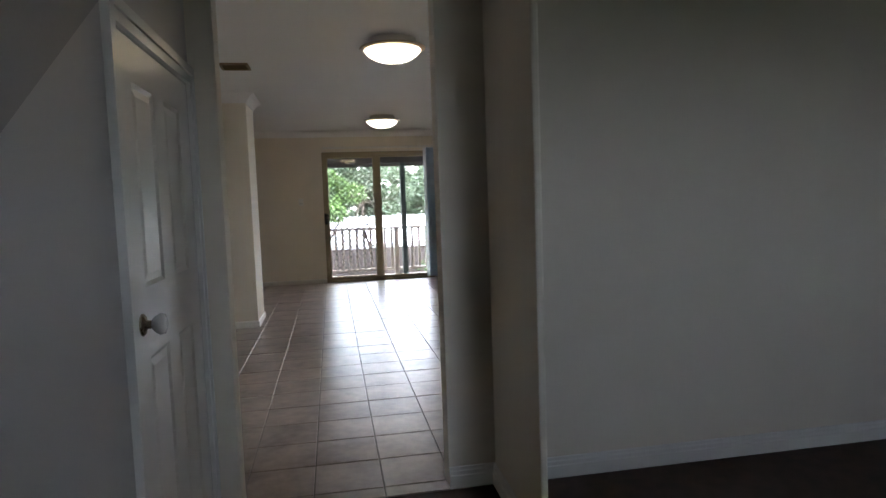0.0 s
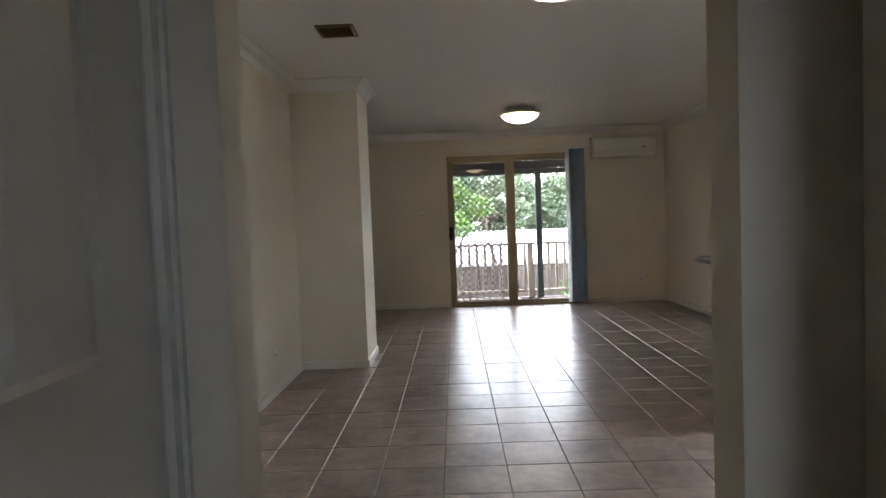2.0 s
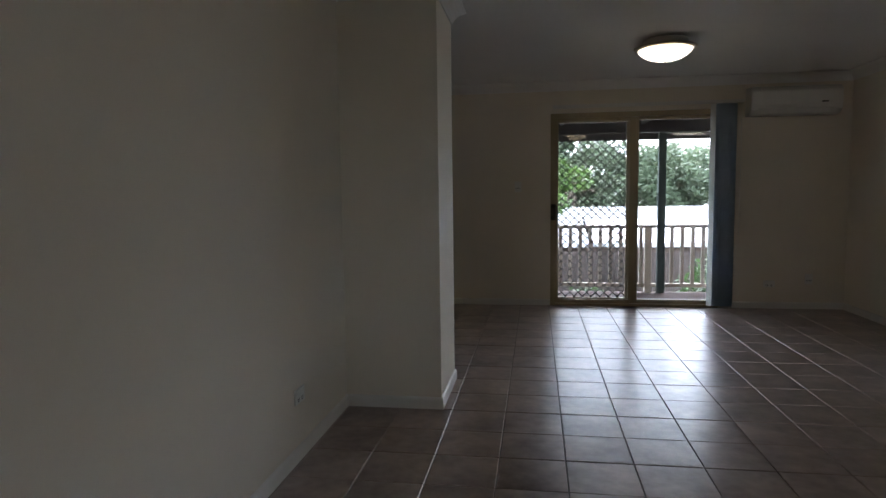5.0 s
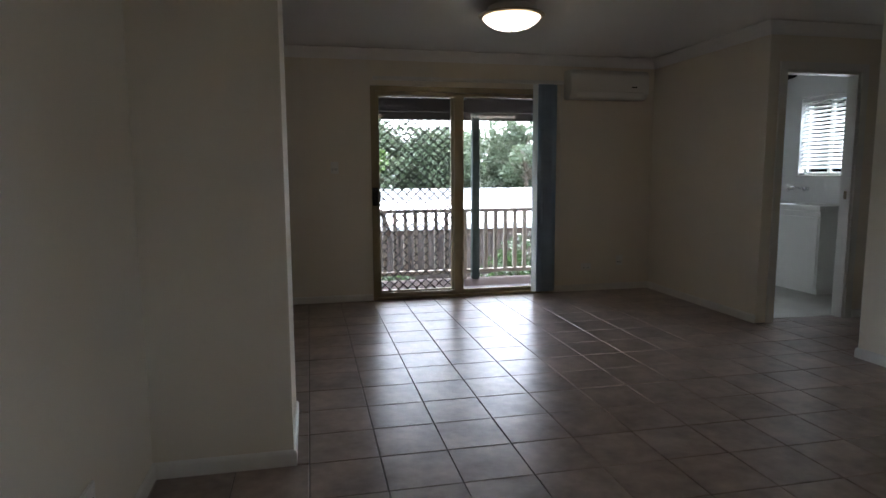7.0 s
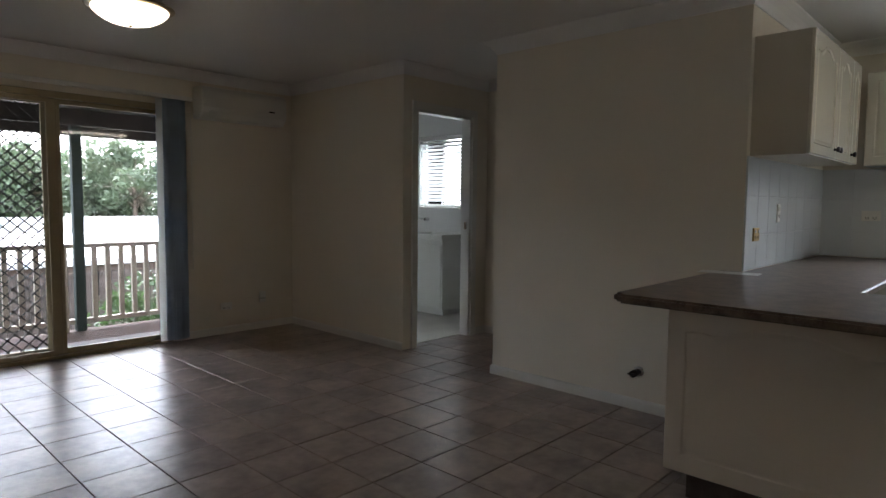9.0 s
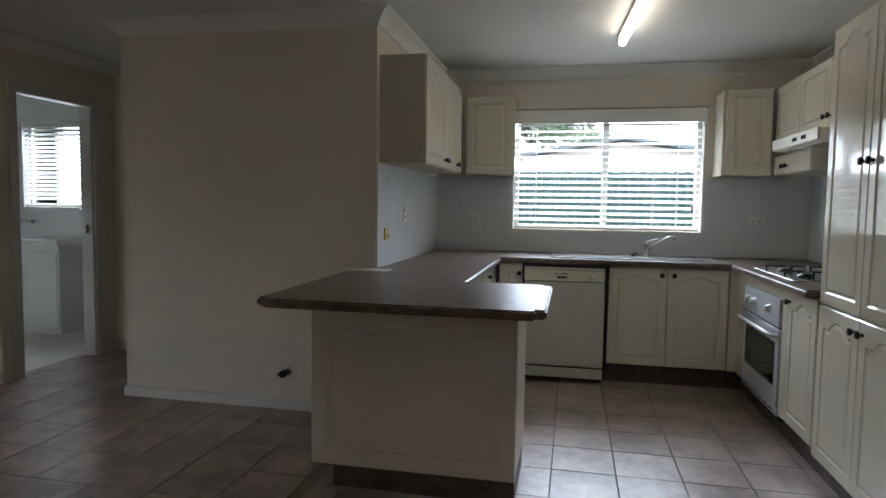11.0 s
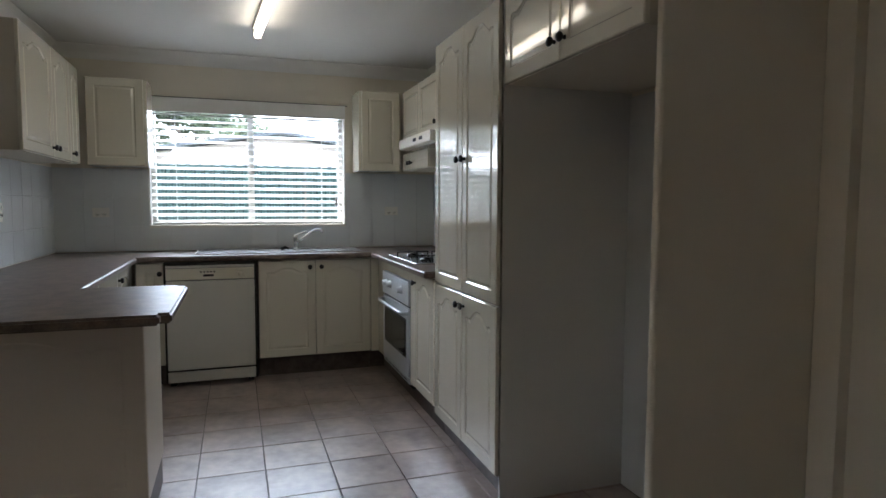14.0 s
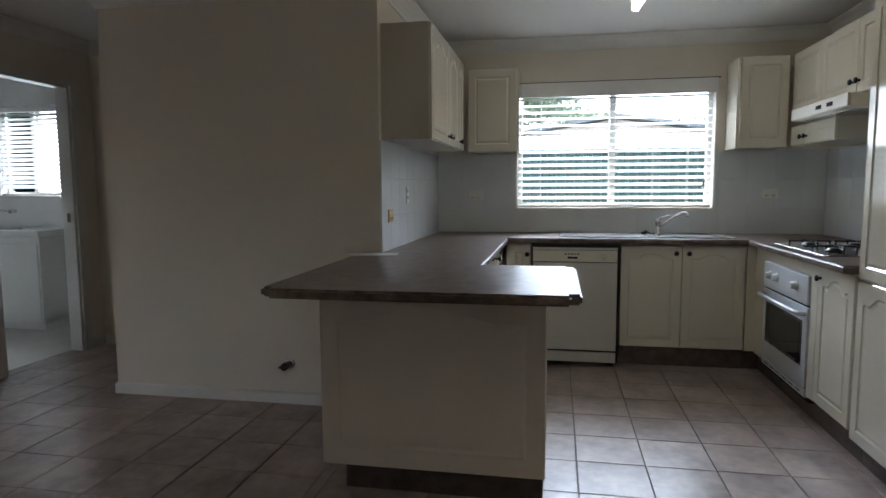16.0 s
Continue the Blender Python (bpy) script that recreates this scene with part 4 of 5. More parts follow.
metal_roof("neighbour_shed", "white-roofed neighbouring shed behind the steel fence", pose(11.3, -4.55, 1.96, 0, 0, -90), 7.5, 2.0, 0.42, M_SHED)
gable = thing("gabled_house", "neighbouring house with a low pale gable behind the shed", "house", pose(16.5, -6.95, 0))
bm = bmesh.new()
ends = [[bm.verts.new((x, y, z)) for y, z in ((-4.2, 2.42), (0, 3.10), (4.2, 2.42), (4.2, -0.35), (-4.2, -0.35))] for x in (0.4, 6.5)]
for k in range(5):
    bm.faces.new((ends[0][k], ends[0][(k + 1) % 5], ends[1][(k + 1) % 5], ends[1][k]))
bm.faces.new(ends[0])
bm.faces.new(ends[1])
bmesh.ops.recalc_face_normals(bm, faces=bm.faces[:])
part("wall", bm, M_RAIL, gable, "pale cream wall")
for sgn in (-1, 1):
    bm = bmesh.new()
    prof = [(0, 3.13), (sgn * 4.6, 2.385), (sgn * 4.6, 2.47), (0, 3.215)]
    ends = [[bm.verts.new((x, y, z)) for y, z in prof] for x in (0, 6.6)]
    for k in range(4):
        bm.faces.new((ends[0][k], ends[0][(k + 1) % 4], ends[1][(k + 1) % 4], ends[1][k]))
    bm.faces.new(ends[0])
    bm.faces.new(ends[1])
    bmesh.ops.recalc_face_normals(bm, faces=bm.faces[:])
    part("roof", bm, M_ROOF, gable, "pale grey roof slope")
for i in range(6):
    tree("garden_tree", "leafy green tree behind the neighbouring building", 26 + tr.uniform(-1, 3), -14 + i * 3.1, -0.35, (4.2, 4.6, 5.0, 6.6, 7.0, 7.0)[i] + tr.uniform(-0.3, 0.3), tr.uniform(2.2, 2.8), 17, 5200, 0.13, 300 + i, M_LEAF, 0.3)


# ---- kitchen ----
def arch_door(w, h, rise=0.045, t=0.018, m=0.055, g=0.005):
    """Cabinet door in the xz plane, front to -y: rounded slab with a routed groove round a raised panel with an arched top."""
    bm = bmesh.new()
    n = 22

    def ring(o, y, arched, q=0.0):
        a = rise if arched else 0.0
        pts = [(o, y, o), (w - o, y, o)]
        for i in range(n + 1):
            u = i / n
            s = min(1.0, max(0.0, (min(u, 1 - u) - 0.10) / 0.34))
            prof = 0.5 - 0.5 * math.cos(math.pi * s)
            hook = 0.22 * math.exp(-((min(u, 1 - u) - 0.07) / 0.04) ** 2)
            pts.append((w - o - u * (w - 2 * o), y, h - o - a * (1 - prof) + a * hook))
        return [bm.verts.new(p) for p in pts]

    loops = [ring(0, t, False), ring(0, 0.004, False), ring(0.004, 0.0, False), ring(m, 0.0, True), ring(m + 0.006, g, True), ring(m + 0.012, g, True), ring(m + 0.024, 0.0012, True)]
    k = len(loops[0])
    for a, b in zip(loops, loops[1:]):
        for i in range(k):
            bm.faces.new((a[i], a[(i + 1) % k], b[(i + 1) % k], b[i]))
    bm.faces.new(loops[-1])
    bm.faces.new(loops[0][::-1])
    bmesh.ops.recalc_face_normals(bm, faces=bm.faces[:])
    return bm


KNOB = mesh_of("knob", lathe([(0.009, 0), (0.007, 0.006), (0.007, 0.012), (0.016, 0.017), (0.0175, 0.024), (0.013, 0.030), (0.004, 0.032)], 18), M_BLACK)


def cabinet(name, label, at, w, h, d, doors, kick=0.0, rise=0.045, group="", sides=M_CARC):
    """Cabinet: x along its front, front to -y at y = 0, body behind. doors: rows of (x0, x1, z0, z1, knob_x, knob_z)."""
    c = thing(name, label, "cabinet", at, group)
    part("body", boxes((0.002, 0.019, kick, w - 0.002, d, h)), sides, c)
    if kick:
        part("kickboard", boxes((0.0, 0.06, 0.0, w, 0.075, kick - 0.002)), M_KICK, c, "dark brown kickboard")
    for x0, x1, z0, z1, kx, kz in doors:
        dr = part("door", arch_door(x1 - x0 - 0.004, z1 - z0 - 0.004, rise), M_VINYL, c, "", pose(x0 + 0.002, 0, z0 + 0.002))
        if kx is not None:
            part("knob", KNOB, None, dr, "round black knob", pose(kx - x0 - 0.002, 0.0003, kz - z0 - 0.002, 90))
    return c


TOP, UND = 0.92, 0.882


def east(y, z=0.0, x=4.17):
    return pose(x, y, z, 0, 0, -90)      # front to -x, local x runs to -y


def south(x, z=0.0, y=-6.768):
    return pose(x, y, z, 0, 0, 180)      # front to +y, local x runs to -x


def north(x, z=0.0, y=-5.04):
    return pose(x, y, z)                 # front to -y


B = (0.145, 0.872)
cabinet("base_cabinet", "narrow cream gloss base cabinet with an arched door beside the dishwasher", east(-5.06), 0.18, 0.88, 0.57, [(0.0, 0.18, *B, 0.155, 0.80)], 0.145, 0.0, "base cabinets")
cabinet("base_cabinet", "cream gloss sink cabinet with two arched doors and black knobs", east(-5.872), 0.835, 0.88, 0.57, [(0.0, 0.417, *B, 0.375, 0.82), (0.417, 0.835, *B, 0.46, 0.82)], 0.145, 0.035, "base cabinets")
cabinet("base_cabinet", "cream gloss base cabinet under the side worktop", north(2.56), 1.60, 0.88, 0.59, [(0.0, 0.53, *B, 0.49, 0.82), (0.53, 1.06, *B, 0.57, 0.82), (1.06, 1.60, *B, 1.10, 0.82)], 0.145, 0.035, "base cabinets")
cabinet("base_cabinet", "narrow cream gloss base cabinet beside the oven", south(3.148), 0.422, 0.88, 0.64, [(0.0, 0.402, *B, 0.035, 0.81)], 0.145, 0.045, "base cabinets")
filler = solid("filler_panel", boxes((3.962, -6.787, 0.145, 4.166, -6.770, 0.872), (3.152, -6.787, 0.145, 3.236, -6.770, 0.872), (3.236, -6.787, 0.806, 3.962, -6.770, 0.872), (4.1665, -6.787, 0.145, 4.184, -6.712, 0.872)), M_VINYL, "plain cream filler panel framing the oven", "cabinet panel")
solid("kickboard", boxes((3.12, -6.843, 0.002, 4.245, -6.828, 0.143), (4.230, -6.8275, 0.002, 4.245, -6.7085, 0.143)), M_KICK, "dark brown kickboard under the oven", "kickboard")

# peninsula
pen = thing("peninsula_cabinet", "cream peninsula cabinet with a routed arched end panel and dark kickboard", "cabinet", pose(2.01, -4.475, 0, 0, 0, -90))
part("body", boxes((0.004, 0.019, 0.14, 0.911, 0.535, 0.88)), M_PENEND, pen)
part("end_panel", arch_door(0.915, 0.735, 0.05, 0.018, 0.075, 0.003), M_PENEND, pen, "cream routed end panel", pose(0, 0, 0.14))
part("kickboard", boxes((0.07, 0.09, 0.0, 0.905, 0.105, 0.138), (0.89, 0.105, 0.0, 0.905, 0.53, 0.138)), M_KICK, pen, "dark brown kickboard")

# worktop in one continuous piece
bm = bmesh.new()
outline = [(1.735, -4.345), (1.735, -5.512), (2.545, -5.512), (2.545, -5.08), (4.13, -5.08), (4.13, -6.705), (2.726, -6.705), (2.726, -7.405), (4.745, -7.405), (4.745, -4.445), (3.030, -4.445), (3.030, -4.33)]
lo = [bm.verts.new((x, y, UND)) for x, y in outline]
hi = [bm.verts.new((x, y, TOP)) for x, y in outline]
n = len(outline)
for i in range(n):
    bm.faces.new((lo[i], lo[(i + 1) % n], hi[(i + 1) % n], hi[i]))
bm.faces.new(hi)
bm.faces.new(lo[::-1])
bmesh.ops.recalc_face_normals(bm, faces=bm.faces[:])
bm.verts.ensure_lookup_table()
round_v = [e for e in bm.edges if abs(e.verts[0].co.z - e.verts[1].co.z) > 0.02 and (round(e.verts[0].co.x, 3), round(e.verts[0].co.y, 3)) in {(1.735, -4.345), (1.735, -5.512), (2.545, -5.512)}]
bmesh.ops.bevel(bm, geom=round_v, offset=0.036, segments=6, affect="EDGES")
rim = [e for e in bm.edges if abs(e.verts[0].co.z - e.verts[1].co.z) < 1e-5]
bmesh.ops.bevel(bm, geom=rim, offset=0.009, segments=3, affect="EDGES")
solid("worktop", bm, M_BENCH, "brown-grey stone-look laminate worktop with rounded edges", "worktop")

# sink and tap
sink = thing("kitchen_sink", "stainless steel sink with a drainer set in the worktop", "sink", pose(4.45, -6.05, TOP + 0.001))
part("tray", boxes((-0.215, -0.60, 0, 0.215, 0.60, 0.003), bevel=0.001, seg=1), M_STEEL, sink)
part("rim", boxes((-0.222, -0.607, 0.0, -0.207, 0.607, 0.007), (0.207, -0.607, 0.0, 0.222, 0.607, 0.007), (-0.207, -0.607, 0.0, 0.207, -0.592, 0.007), (-0.207, 0.592, 0.0, 0.207, 0.607, 0.007), bevel=0.002, seg=1), M_STEEL, sink)
part("drainer", boxes(*[(-0.17, 0.05 + i * 0.045, 0.0032, 0.17, 0.068 + i * 0.045, 0.0062) for i in range(11)]), M_STEEL, sink)
part("bowl", boxes((-0.18, -0.54, 0.0032, 0.18, -0.52, 0.010), (-0.18, -0.06, 0.0032, 0.18, -0.04, 0.010), (-0.18, -0.52, 0.0032, -0.16, -0.06, 0.010), (0.16, -0.52, 0.0032, 0.18, -0.06, 0.010), bevel=0.002, seg=1), M_STEEL, sink)
solid("sink_plug", lathe([(0.030, 0), (0.034, 0.006), (0.034, 0.014), (0.012, 0.018), (0.012, 0.026)], 18), M_BLACK, "black rubber sink plug on the sink ledge", "sink plug", "", "", pose(4.62, -6.10, TOP + 0.0035))
tap = thing("mixer_tap", "chrome single-lever kitchen mixer tap on the sink", "tap", pose(4.60, -6.185, TOP + 0.0042))
part("base", lathe([(0.026, 0), (0.027, 0.006), (0.021, 0.012), (0.020, 0.085), (0.023, 0.090), (0.021, 0.112), (0.010, 0.118)]), M_CHROME, tap)
part("spout", pipe([(-0.006, -0.008, 0.055), (-0.02, -0.05, 0.085), (-0.05, -0.11, 0.135), (-0.075, -0.155, 0.160), (-0.088, -0.185, 0.162), (-0.092, -0.197, 0.150), (-0.093, -0.20, 0.135)], 0.0105), M_CHROME, tap)
part("lever", pipe([(0, 0, 0.112), (-0.005, -0.03, 0.128), (-0.01, -0.085, 0.142)], 0.0065), M_CHROME, tap)

# dishwasher
M_DW = mat("cream_white_enamel", (0.60, 0.585, 0.53), 0.3, var=0.015, scale=2, fine=60, bump=0.03, dist=0.001)
dw = thing("dishwasher", "freestanding cream-white dishwasher under the worktop", "dishwasher", pose(4.10, -5.247, 0.0, 0, 0, -90))
part("body", boxes((-0.002, 0.016, 0.03, 0.612, 0.60, 0.880)), M_DARK, dw)
part("door", boxes((0.012, -0.01, 0.122, 0.598, 0.0155, 0.752), bevel=0.006), M_DW, dw)
ctrl = part("control_panel", boxes((0.012, -0.01, 0.757, 0.598, 0.0155, 0.838), bevel=0.006), M_WPANEL, dw, "cream control panel")
for i in range(5):
    part("button", boxes((0.235 + i * 0.022, -0.013, 0.808, 0.247 + i * 0.022, -0.0102, 0.818)), M_DARK, ctrl)
part("mark", boxes((0.255, -0.0112, 0.780, 0.325, -0.0102, 0.795)), M_DARK, ctrl)
part("dial", lathe([(0.020, 0), (0.020, 0.004), (0.016, 0.014), (0.004, 0.016)], 20), M_WPANEL, ctrl, "", pose(0.505, -0.0102, 0.798, 90))
part("top_strip", boxes((0.012, -0.008, 0.842, 0.598, 0.0155, 0.858)), M_DW, dw)
part("kick_panel", boxes((0.012, -0.006, 0.035, 0.598, 0.0155, 0.108), bevel=0.003, seg=1), M_DW, dw)
for fx in (0.02, 0.545):
    part("foot", boxes((fx, 0.04, 0.0, fx + 0.04, 0.08, 0.03)), M_DARK, dw)

# oven
oven = thing("oven", "built-in pale steel electric oven with a dark glass door", "oven", south(3.958))
part("body", boxes((0.0, 0.022, 0.10, 0.718, 0.60, 0.80)), M_DARK, oven)
cp = part("control_panel", boxes((0.002, -0.012, 0.640, 0.716, 0.021, 0.800), bevel=0.004, seg=2), M_OVEN, oven, "pale steel control panel")
for kx in (0.13, 0.25, 0.55):
    dial = part("dial", lathe([(0.028, 0), (0.028, 0.004), (0.022, 0.008), (0.020, 0.030), (0.016, 0.032)], 20), M_OVEN, cp, "pale control dial", pose(kx, -0.0125, 0.725, 90))
part("gap", boxes((0.004, 0.004, 0.626, 0.714, 0.021, 0.639)), M_DARK, oven)
od = part("door", boxes((0.002, -0.008, 0.178, 0.716, 0.021, 0.625), bevel=0.004), M_OVEN, oven, "pale steel oven door")
part("window_border", boxes((0.062, -0.0105, 0.292, 0.656, -0.0082, 0.548), bevel=0.001, seg=1), M_BLACK, od, "black glass border")
part("window", boxes((0.085, -0.0130, 0.312, 0.633, -0.0107, 0.530), bevel=0.001, seg=1), M_OVENGLASS, od, "dark glass window")
part("handle", pipe([(0.03, -0.008, 0.590), (0.03, -0.046, 0.592), (0.08, -0.054, 0.594), (0.36, -0.060, 0.595), (0.64, -0.054, 0.594), (0.69, -0.046, 0.592), (0.69, -0.008, 0.590)], 0.012), M_OVEN, od, "pale bar handle")
vs = part("vent_strip", boxes((0.002, -0.004, 0.130, 0.716, 0.021, 0.172), bevel=0.003, seg=1), M_OVEN, oven)
for k in range(6):
    part("vent_slot", boxes((0.06 + k * 0.105, -0.0052, 0.146, 0.13 + k * 0.105, -0.0042, 0.153)), M_DARK, vs)

# hob
hob = thing("gas_hob", "stainless steel hob with dark trivets set in the worktop", "hob", pose(3.47, -7.03, TOP + 0.001))
part("plate", boxes((-0.36, -0.26, 0, 0.36, 0.26, 0.008), bevel=0.003, seg=1), M_STEEL, hob)
for sx in (-0.17, 0.17):
    for sy in (-0.12, 0.13):
        part("burner", lathe([(0.045, 0.0085), (0.045, 0.018), (0.030, 0.022), (0.030, 0.028)], 18), M_BLACK, hob, "", pose(sx, sy, 0))
        part("trivet", boxes((-0.115, -0.005, 0.034, 0.115, 0.005, 0.043), (-0.005, -0.115, 0.034, 0.005, 0.115, 0.043), (-0.113, -0.004, 0.0085, -0.105, 0.004, 0.034), (0.105, -0.004, 0.0085, 0.113, 0.004, 0.034), (-0.004, 0.105, 0.0085, 0.004, 0.113, 0.034), (-0.004, -0.113, 0.0085, 0.004, -0.105, 0.034)), M_BLACK, hob, "", pose(sx, sy, 0))

# wall cabinets
U0, U1 = 1.558, 2.205
UH = U1 - U0
cabinet("wall_cabinet", "cream wall cabinet with three arched gloss doors over the side worktop", north(3.08, 1.556, -4.735), 1.19, 0.64, 0.294,
        [(0.0, 0.56, 0.0, 0.64, 0.525, 0.055), (0.56, 0.95, 0.0, 0.64, 0.595, 0.055), (0.95, 1.19, 0.0, 0.64, 0.985, 0.055)], 0.0, 0.045, "wall cabinets")
cabinet("wall_cabinet", "cream gloss wall cabinet beside the kitchen window", east(-4.742, U0, 4.42), 0.395, UH - 0.03, 0.327, [(0.0, 0.375, 0.0, UH - 0.03, None, None)], 0.0, 0.0, "wall cabinets", M_VINYL)
cabinet("wall_cabinet", "cream gloss corner wall cabinet beside the rangehood", east(-6.678, U0, 4.44), 0.340, UH - 0.01, 0.307, [(0.02, 0.340, 0.0, UH - 0.01, None, None)], 0.0, 0.0, "wall cabinets", M_VINYL)
cabinet("wall_cabinet", "cream gloss wall cabinets above the rangehood", south(4.425, 1.785, -7.035), 1.668, 0.41, 0.370,
        [(0.0, 0.47, 0.0, 0.41, None, None), (0.47, 0.945, 0.0, 0.41, 0.910, 0.07), (0.945, 1.668, 0.0, 0.41, 0.980, 0.07)], 0.0, 0.0, "wall cabinets")
cabinet("wall_cabinet", "small cream cabinet tucked under the rangehood", south(4.425, U0, -7.035), 0.70, 0.138, 0.370, [(0.0, 0.25, 0.0, 0.138, 0.215, 0.055), (0.25, 0.70, 0.0, 0.138, 0.285, 0.055)], 0.0, 0.0, "wall cabinets")
hood = thing("rangehood", "cream slide-out rangehood with two dark switches", "rangehood", pose(4.10, -6.92, 1.700, 0, 0, 180))
part("body", boxes((0.0, 0.014, 0.0, 0.80, 0.485, 0.072), bevel=0.005), M_WPANEL, hood)
part("fascia", boxes((0.0, 0.0, 0.004, 0.80, 0.013, 0.074), bevel=0.004), M_WPANEL, hood, "cream front lip")
for hx in (0.40, 0.55):
    part("switch", boxes((hx, -0.004, 0.028, hx + 0.07, -0.0002, 0.050)), M_DARK, hood, "dark rocker switch")
part("filter", boxes((0.08, 0.06, -0.006, 0.72, 0.46, -0.0005)), M_STEEL, hood)

# pantry and fridge recess
PX = 2.722
pantry = cabinet("pantry_cupboard", "tall cream gloss pantry cupboard with four arched doors and black knobs", south(PX), 0.862, 2.145, 0.64,
                 [(0.0, 0.425, 0.115, 0.857, 0.39, 0.80), (0.425, 0.85, 0.115, 0.857, 0.46, 0.80), (0.0, 0.425, 0.863, 2.145, 0.39, 1.51), (0.425, 0.85, 0.863, 2.145, 0.46, 1.51)], 0.115, 0.05)
part("side_panel", boxes((0.846, 0.019, 0.0, 0.864, 0.645, 2.145)), mat("pale_grey_cabinet_side", (0.62, 0.62, 0.59), 0.35, var=0.02, scale=2, bump=0.03, dist=0.001), pantry, "plain pale side panel")
cabinet("fridge_cupboard", "cream gloss cupboard over the empty fridge recess", south(1.856, 1.786, -6.785), 0.922, 0.359, 0.61, [(0.0, 0.46, 0.0, 0.359, 0.425, 0.07), (0.46, 0.922, 0.0, 0.359, 0.495, 0.07)], 0.0, 0.04)
solid("back_board", boxes((1.55, -7.408, 0.0, 1.855, -7.400, 1.770)), mat("pale_recess_board", (0.62, 0.62, 0.60), 0.4, var=0.02, scale=2, bump=0.03, dist=0.001), "pale back board of the fridge recess", "panel")

# kitchen window and blind
kw = thing("window_2", "white aluminium sliding kitchen window", "window", pose(4.75, WY0, WZ0), "", "structure")
WW, WH = WY0 - WY1, WZ1 - WZ0
part("window_frame", boxes((0.10, -0.04, 0, 0.15, 0, WH), (0.10, -WW, 0, 0.15, -WW + 0.04, WH), (0.10, -WW + 0.04, 0, 0.15, -0.04, 0.04), (0.10, -WW + 0.04, WH - 0.04, 0.15, -0.04, WH), (0.10, -WW / 2 - 0.025, 0.04, 0.15, -WW / 2 + 0.025, WH - 0.04)), M_TRIM, kw)
for y0, y1 in ((-WW + 0.04, -WW / 2 - 0.025), (-WW / 2 + 0.025, -0.04)):
    p = part("pane", boxes((0.123, y0, 0.04, 0.127, y1, WH - 0.04)), M_GLASS, kw)
    p.visible_shadow = False
part("window_sill", boxes((-0.012, -WW - 0.0, -0.02, 0.10, 0.0, -0.0005)), M_TRIM, kw)
part("reveal", boxes((0.002, -0.006, 0, 0.10, -0.0005, WH), (0.002, -WW + 0.0005, 0, 0.10, -WW + 0.006, WH)), M_TRIM, kw)
kb = slat_blind("kitchen_blind", "white wide-slat blind hanging open in the kitchen window", pose(4.79, WY0 - 0.012, WZ0 + 0.002), WW - 0.024, WH - 0.005, 0.0525, -24, 0.05, 0.0, (0.12, 0.5, 0.88))
part("valance", boxes((-0.075, -WW + 0.024 - 0.012, WH - 0.072, -0.063, 0.012, WH + 0.04), bevel=0.003, seg=1), M_SLAT, kb, "white valance board")
part("cord", pipe([(-0.045, -WW + 0.09, WH - 0.07), (-0.046, -WW + 0.085, 0.40), (-0.046, -WW + 0.09, 0.22)], 0.0018, 6), M_SLAT, kb)
part("cord_weight", lathe([(0.010, 0), (0.013, 0.01), (0.010, 0.06), (0.004, 0.075)], 12), M_STEEL, kb, "", pose(-0.046, -WW + 0.09, 0.155))
# shadow above the valance, built as a near-black strip
struct("trim", boxes((4.738, WY1 - 0.02, 2.107, 4.7495, WY0 + 0.02, 2.115)), M_DARK, "thin dark strip standing in for shadow over the blind", "trim")

# wall fittings of the kitchen
outlet("power_outlet", "yellowed power outlet on the tiled splashback", pose(3.215, -4.4485, 1.12), 0.10, 0.075, True)
outlet("power_outlet", "white double power outlet on the tiled wall by the window", east(-4.76, 1.22, 4.7415))
outlet("power_outlet", "white double power outlet on the tiled wall near the hob", east(-7.015, 1.23, 4.7415))
outlet("power_outlet", "grey switch plate on the tiled splashback", pose(3.63, -4.4485, 1.238), 0.05, 0.11)
leaflet = thing("leaflet", "thin white folded leaflet lying on the worktop by the wall end", "leaflet", pose(2.90, -4.42, TOP + 0.0008, 0, 0, 8))
part("sheet", boxes((-0.055, -0.15, 0, 0.075, 0.15, 0.0012)), M_PLASTIC, leaflet)
part("flap", boxes((-0.05, -0.11, 0, 0.07, 0.0, 0.001)), M_PLASTIC, leaflet, "", pose(0, 0.02, 0.0016, 6))

# ---- tiles, piece by piece ----
GAP = 0.0045


def tile_mesh(w, d, t=0.008, b=0.0022):
    """Flat tile with a small bevel, corner at the origin."""
    vs = [(0, 0, 0), (w, 0, 0), (w, d, 0), (0, d, 0), (0, 0, t - b), (w, 0, t - b), (w, d, t - b), (0, d, t - b), (b, b, t), (w - b, b, t), (w - b, d - b, t), (b, d - b, t)]
    fs = [(0, 1, 5, 4), (1, 2, 6, 5), (2, 3, 7, 6), (3, 0, 4, 7), (4, 5, 9, 8), (5, 6, 10, 9), (6, 7, 11, 10), (7, 4, 8, 11), (8, 9, 10, 11)]
    return vs, fs


tile_cache = {}


def tile_data(name, w, d, material, t=0.008, b=0.0022):
    key = (name, round(w, 3), round(d, 3))
    if key not in tile_cache:
        me = bpy.data.meshes.new(name)
        vs, fs = tile_mesh(w, d, t, b)
        me.from_pydata(vs, [], fs)
        me.materials.append(material)
        tile_cache[key] = me
    return tile_cache[key]


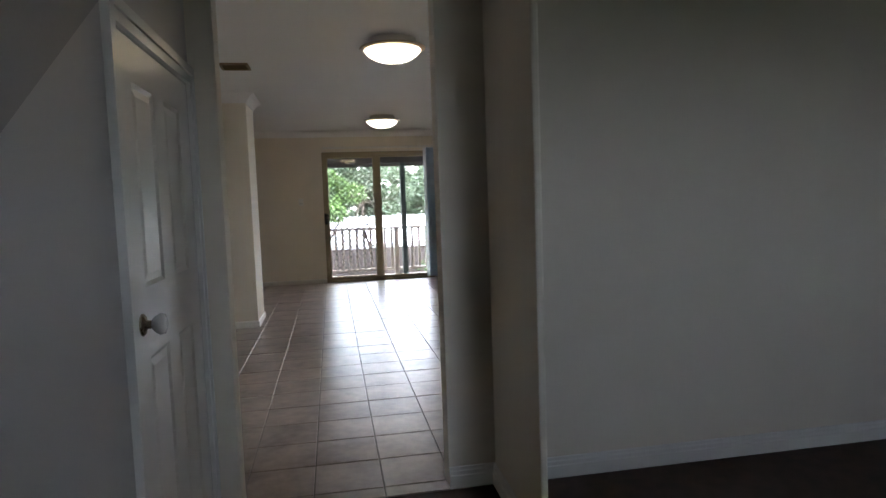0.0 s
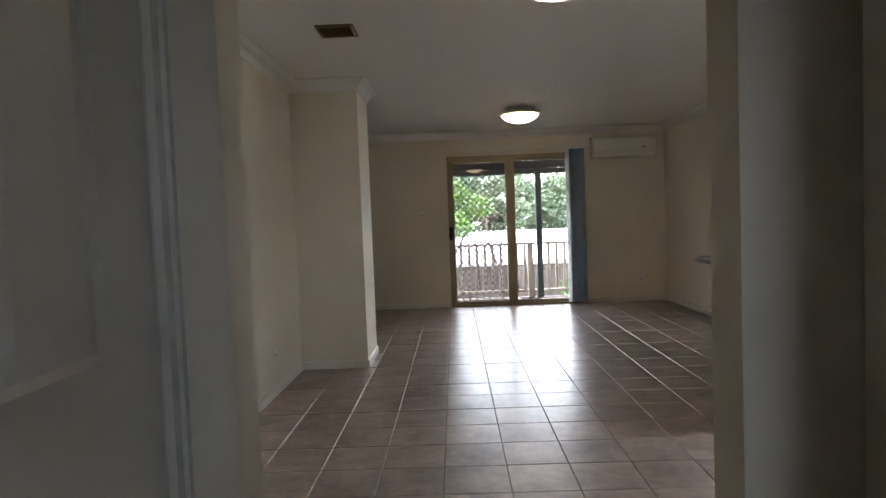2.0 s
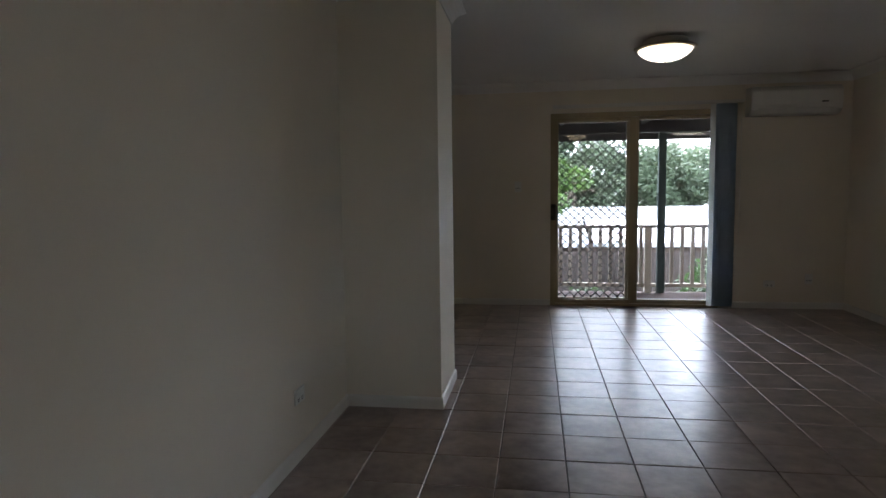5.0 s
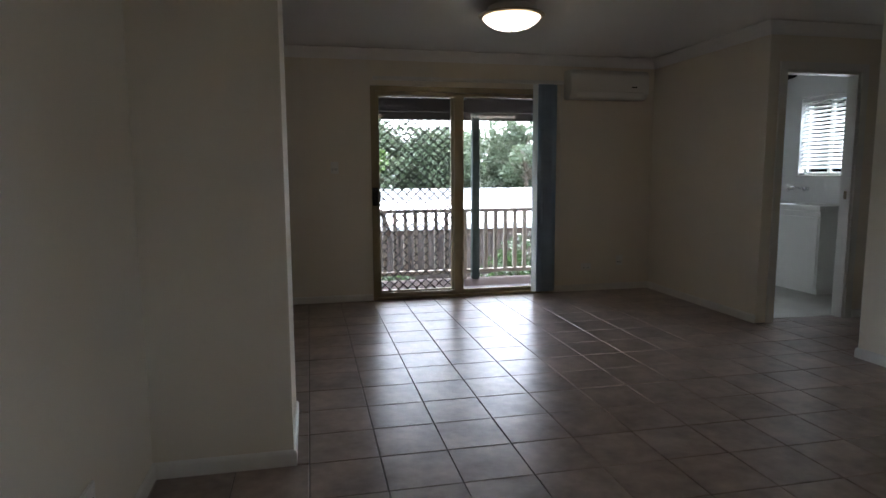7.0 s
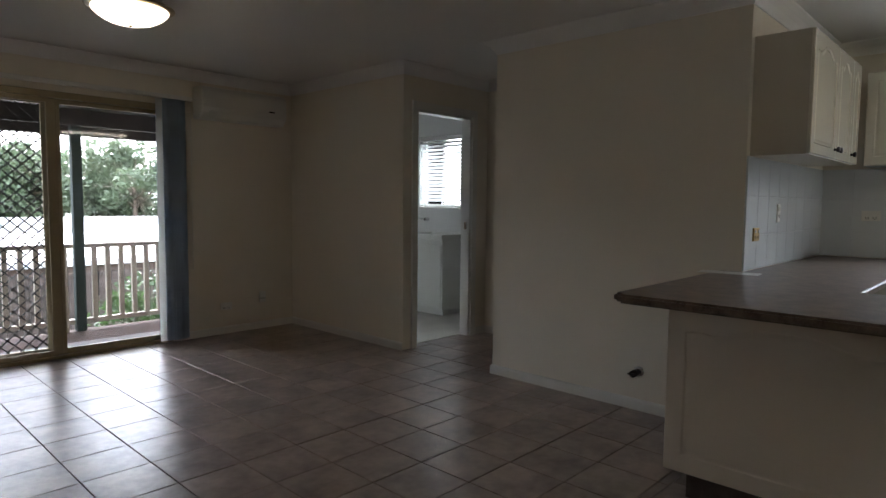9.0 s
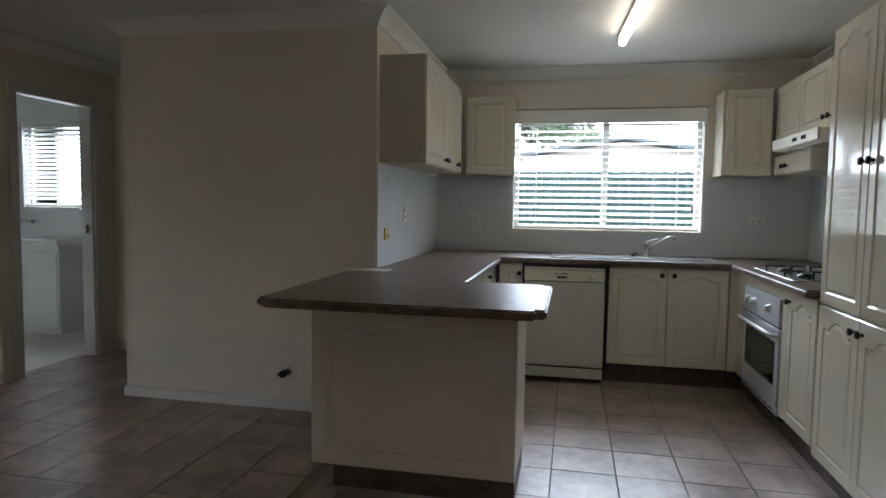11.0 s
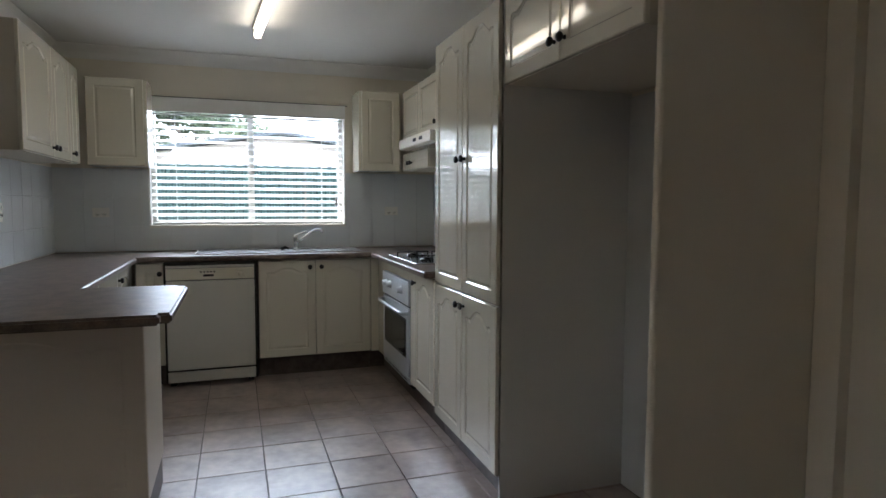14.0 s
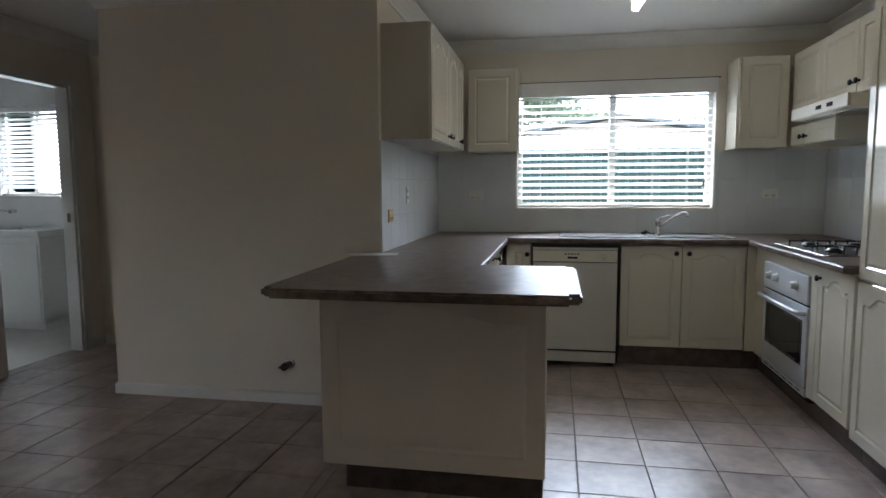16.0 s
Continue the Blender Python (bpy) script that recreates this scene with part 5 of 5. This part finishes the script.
# splashbacks
def splash(name, label, at, length, rows, skip=()):
    s = tagged(part(name, boxes((0, 0.0, rows[0][0], length, 0.0045, rows[-1][1])) if not skip else boxes((0, 0.0, rows[0][0], length, 0.0045, rows[0][1]), (0, 0, rows[0][1], skip[0], 0.0045, rows[-1][1]), (skip[1], 0, rows[0][1], length, 0.0045, rows[-1][1])), M_WGROUT, None, "", at), label, "splashback", "", "structure")
    for k, (z0, z1) in enumerate(rows):
        x = 0.0
        while x < length - 0.01:
            spans = [(x, min(x + 0.2, length))]
            if skip and k > 0:
                spans = [(a, b) for a, b in ((x, min(x + 0.2, skip[0])), (max(x, skip[1]), min(x + 0.2, length))) if b - a > 0.01]
            for a, b in spans:
                part("tile", tile_data("wall_tile", b - a - 0.002, z1 - z0 - 0.002, M_WTILE, 0.004, 0.001), None, s, "", pose(a + 0.001, -0.0005, z0 + 0.001, 90))
            x += 0.2
    return s


R3 = [(0.922, 1.117), (1.117, 1.335), (1.335, 1.553)]
splash("splashback_1", "pale blue-white square tiles behind the side worktop", pose(3.04, -4.4446, 0), 1.705, R3)
splash("splashback_2", "pale blue-white square tiles round the kitchen window", east(-4.446, 0, 4.7454), 2.96, R3, (0.649, 2.171))
splash("splashback_3", "pale blue-white square tiles behind the hob", south(4.745, 0, -7.4054), 1.985, R3)

# floor tiles
PXT, PYT, OX, OY = 0.311, 0.311, -0.022, -5.639
AREAS = [(-2.698, -2.858, 3.032, -0.002), (-0.708, -3.452, 3.032, -2.858), (-1.283, -7.568, -0.302, -3.452), (-0.302, -7.598, 0.675, -3.452), (0.675, -4.445, 3.032, -3.452), (0.675, -7.398, 1.89, -4.445), (3.032, -2.698, 4.148, -1.702), (3.19, -1.702, 3.915, -1.602)]
rest_v, rest_f = [], []
near_count = 0
KITCHEN = [(1.89, -7.398, 4.748, -4.445)]
GRIDS = [(OX, OY, PXT, PYT, AREAS), (1.899, -5.840, 0.311, 0.311, KITCHEN)]
for gx, gy, sx, sy, areas in GRIDS:
  for i in range(-9, 16):
    for j in range(-7, 20):
        cx, cy = gx + i * sx, gy + j * sy
        bits = []
        for ax0, ay0, ax1, ay1 in areas:
            q = (max(ax0, cx), max(ay0, cy), min(ax1, cx + sx), min(ay1, cy + sy))
            if q[2] - q[0] > 0.001 and q[3] - q[1] > 0.001:
                bits.append(q)
        if not bits:
            continue
        whole = (min(q[0] for q in bits), min(q[1] for q in bits), max(q[2] for q in bits), max(q[3] for q in bits))
        if sum((q[2] - q[0]) * (q[3] - q[1]) for q in bits) > 0.97 * (whole[2] - whole[0]) * (whole[3] - whole[1]):
            bits = [whole]
        for x0, y0, x1, y1 in bits:
            w, d = x1 - x0 - GAP, y1 - y0 - GAP
            if w < 0.012 or d < 0.012:
                continue
            px, py = x0 + GAP / 2, y0 + GAP / 2
            if -6.75 < py < -1.9 and -1.3 < px < 3.3 and near_count < 300:
                near_count += 1
                part("tile", tile_data("floor_tile", w, d, M_TILE), None, floor, "", pose(px, py, -0.0078 + 0.0006 * math.sin(i * 12.9 + j * 78.2)))
            else:
                vs, fs = tile_mesh(w, d)
                k = len(rest_v)
                rest_v += [(a + px, b + py, c - 0.0078) for a, b, c in vs]
                rest_f += [tuple(q + k for q in f) for f in fs]
me = bpy.data.meshes.new("tiles")
me.from_pydata(rest_v, [], rest_f)
me.materials.append(M_TILE)
tagged(part("outer_tiles", me, None, floor), "outlying grey-brown stone floor tiles", "", "", "stuff")

# deck boards
board = mesh_of("board", boxes((-3.2, 0, -0.114, 6.0, 0.088, -0.092), bevel=0.003, seg=1), M_DECK)
for i in range(16):
    part("board", board, None, deck, "", pose(0, 0.168 + i * 0.093, 0))
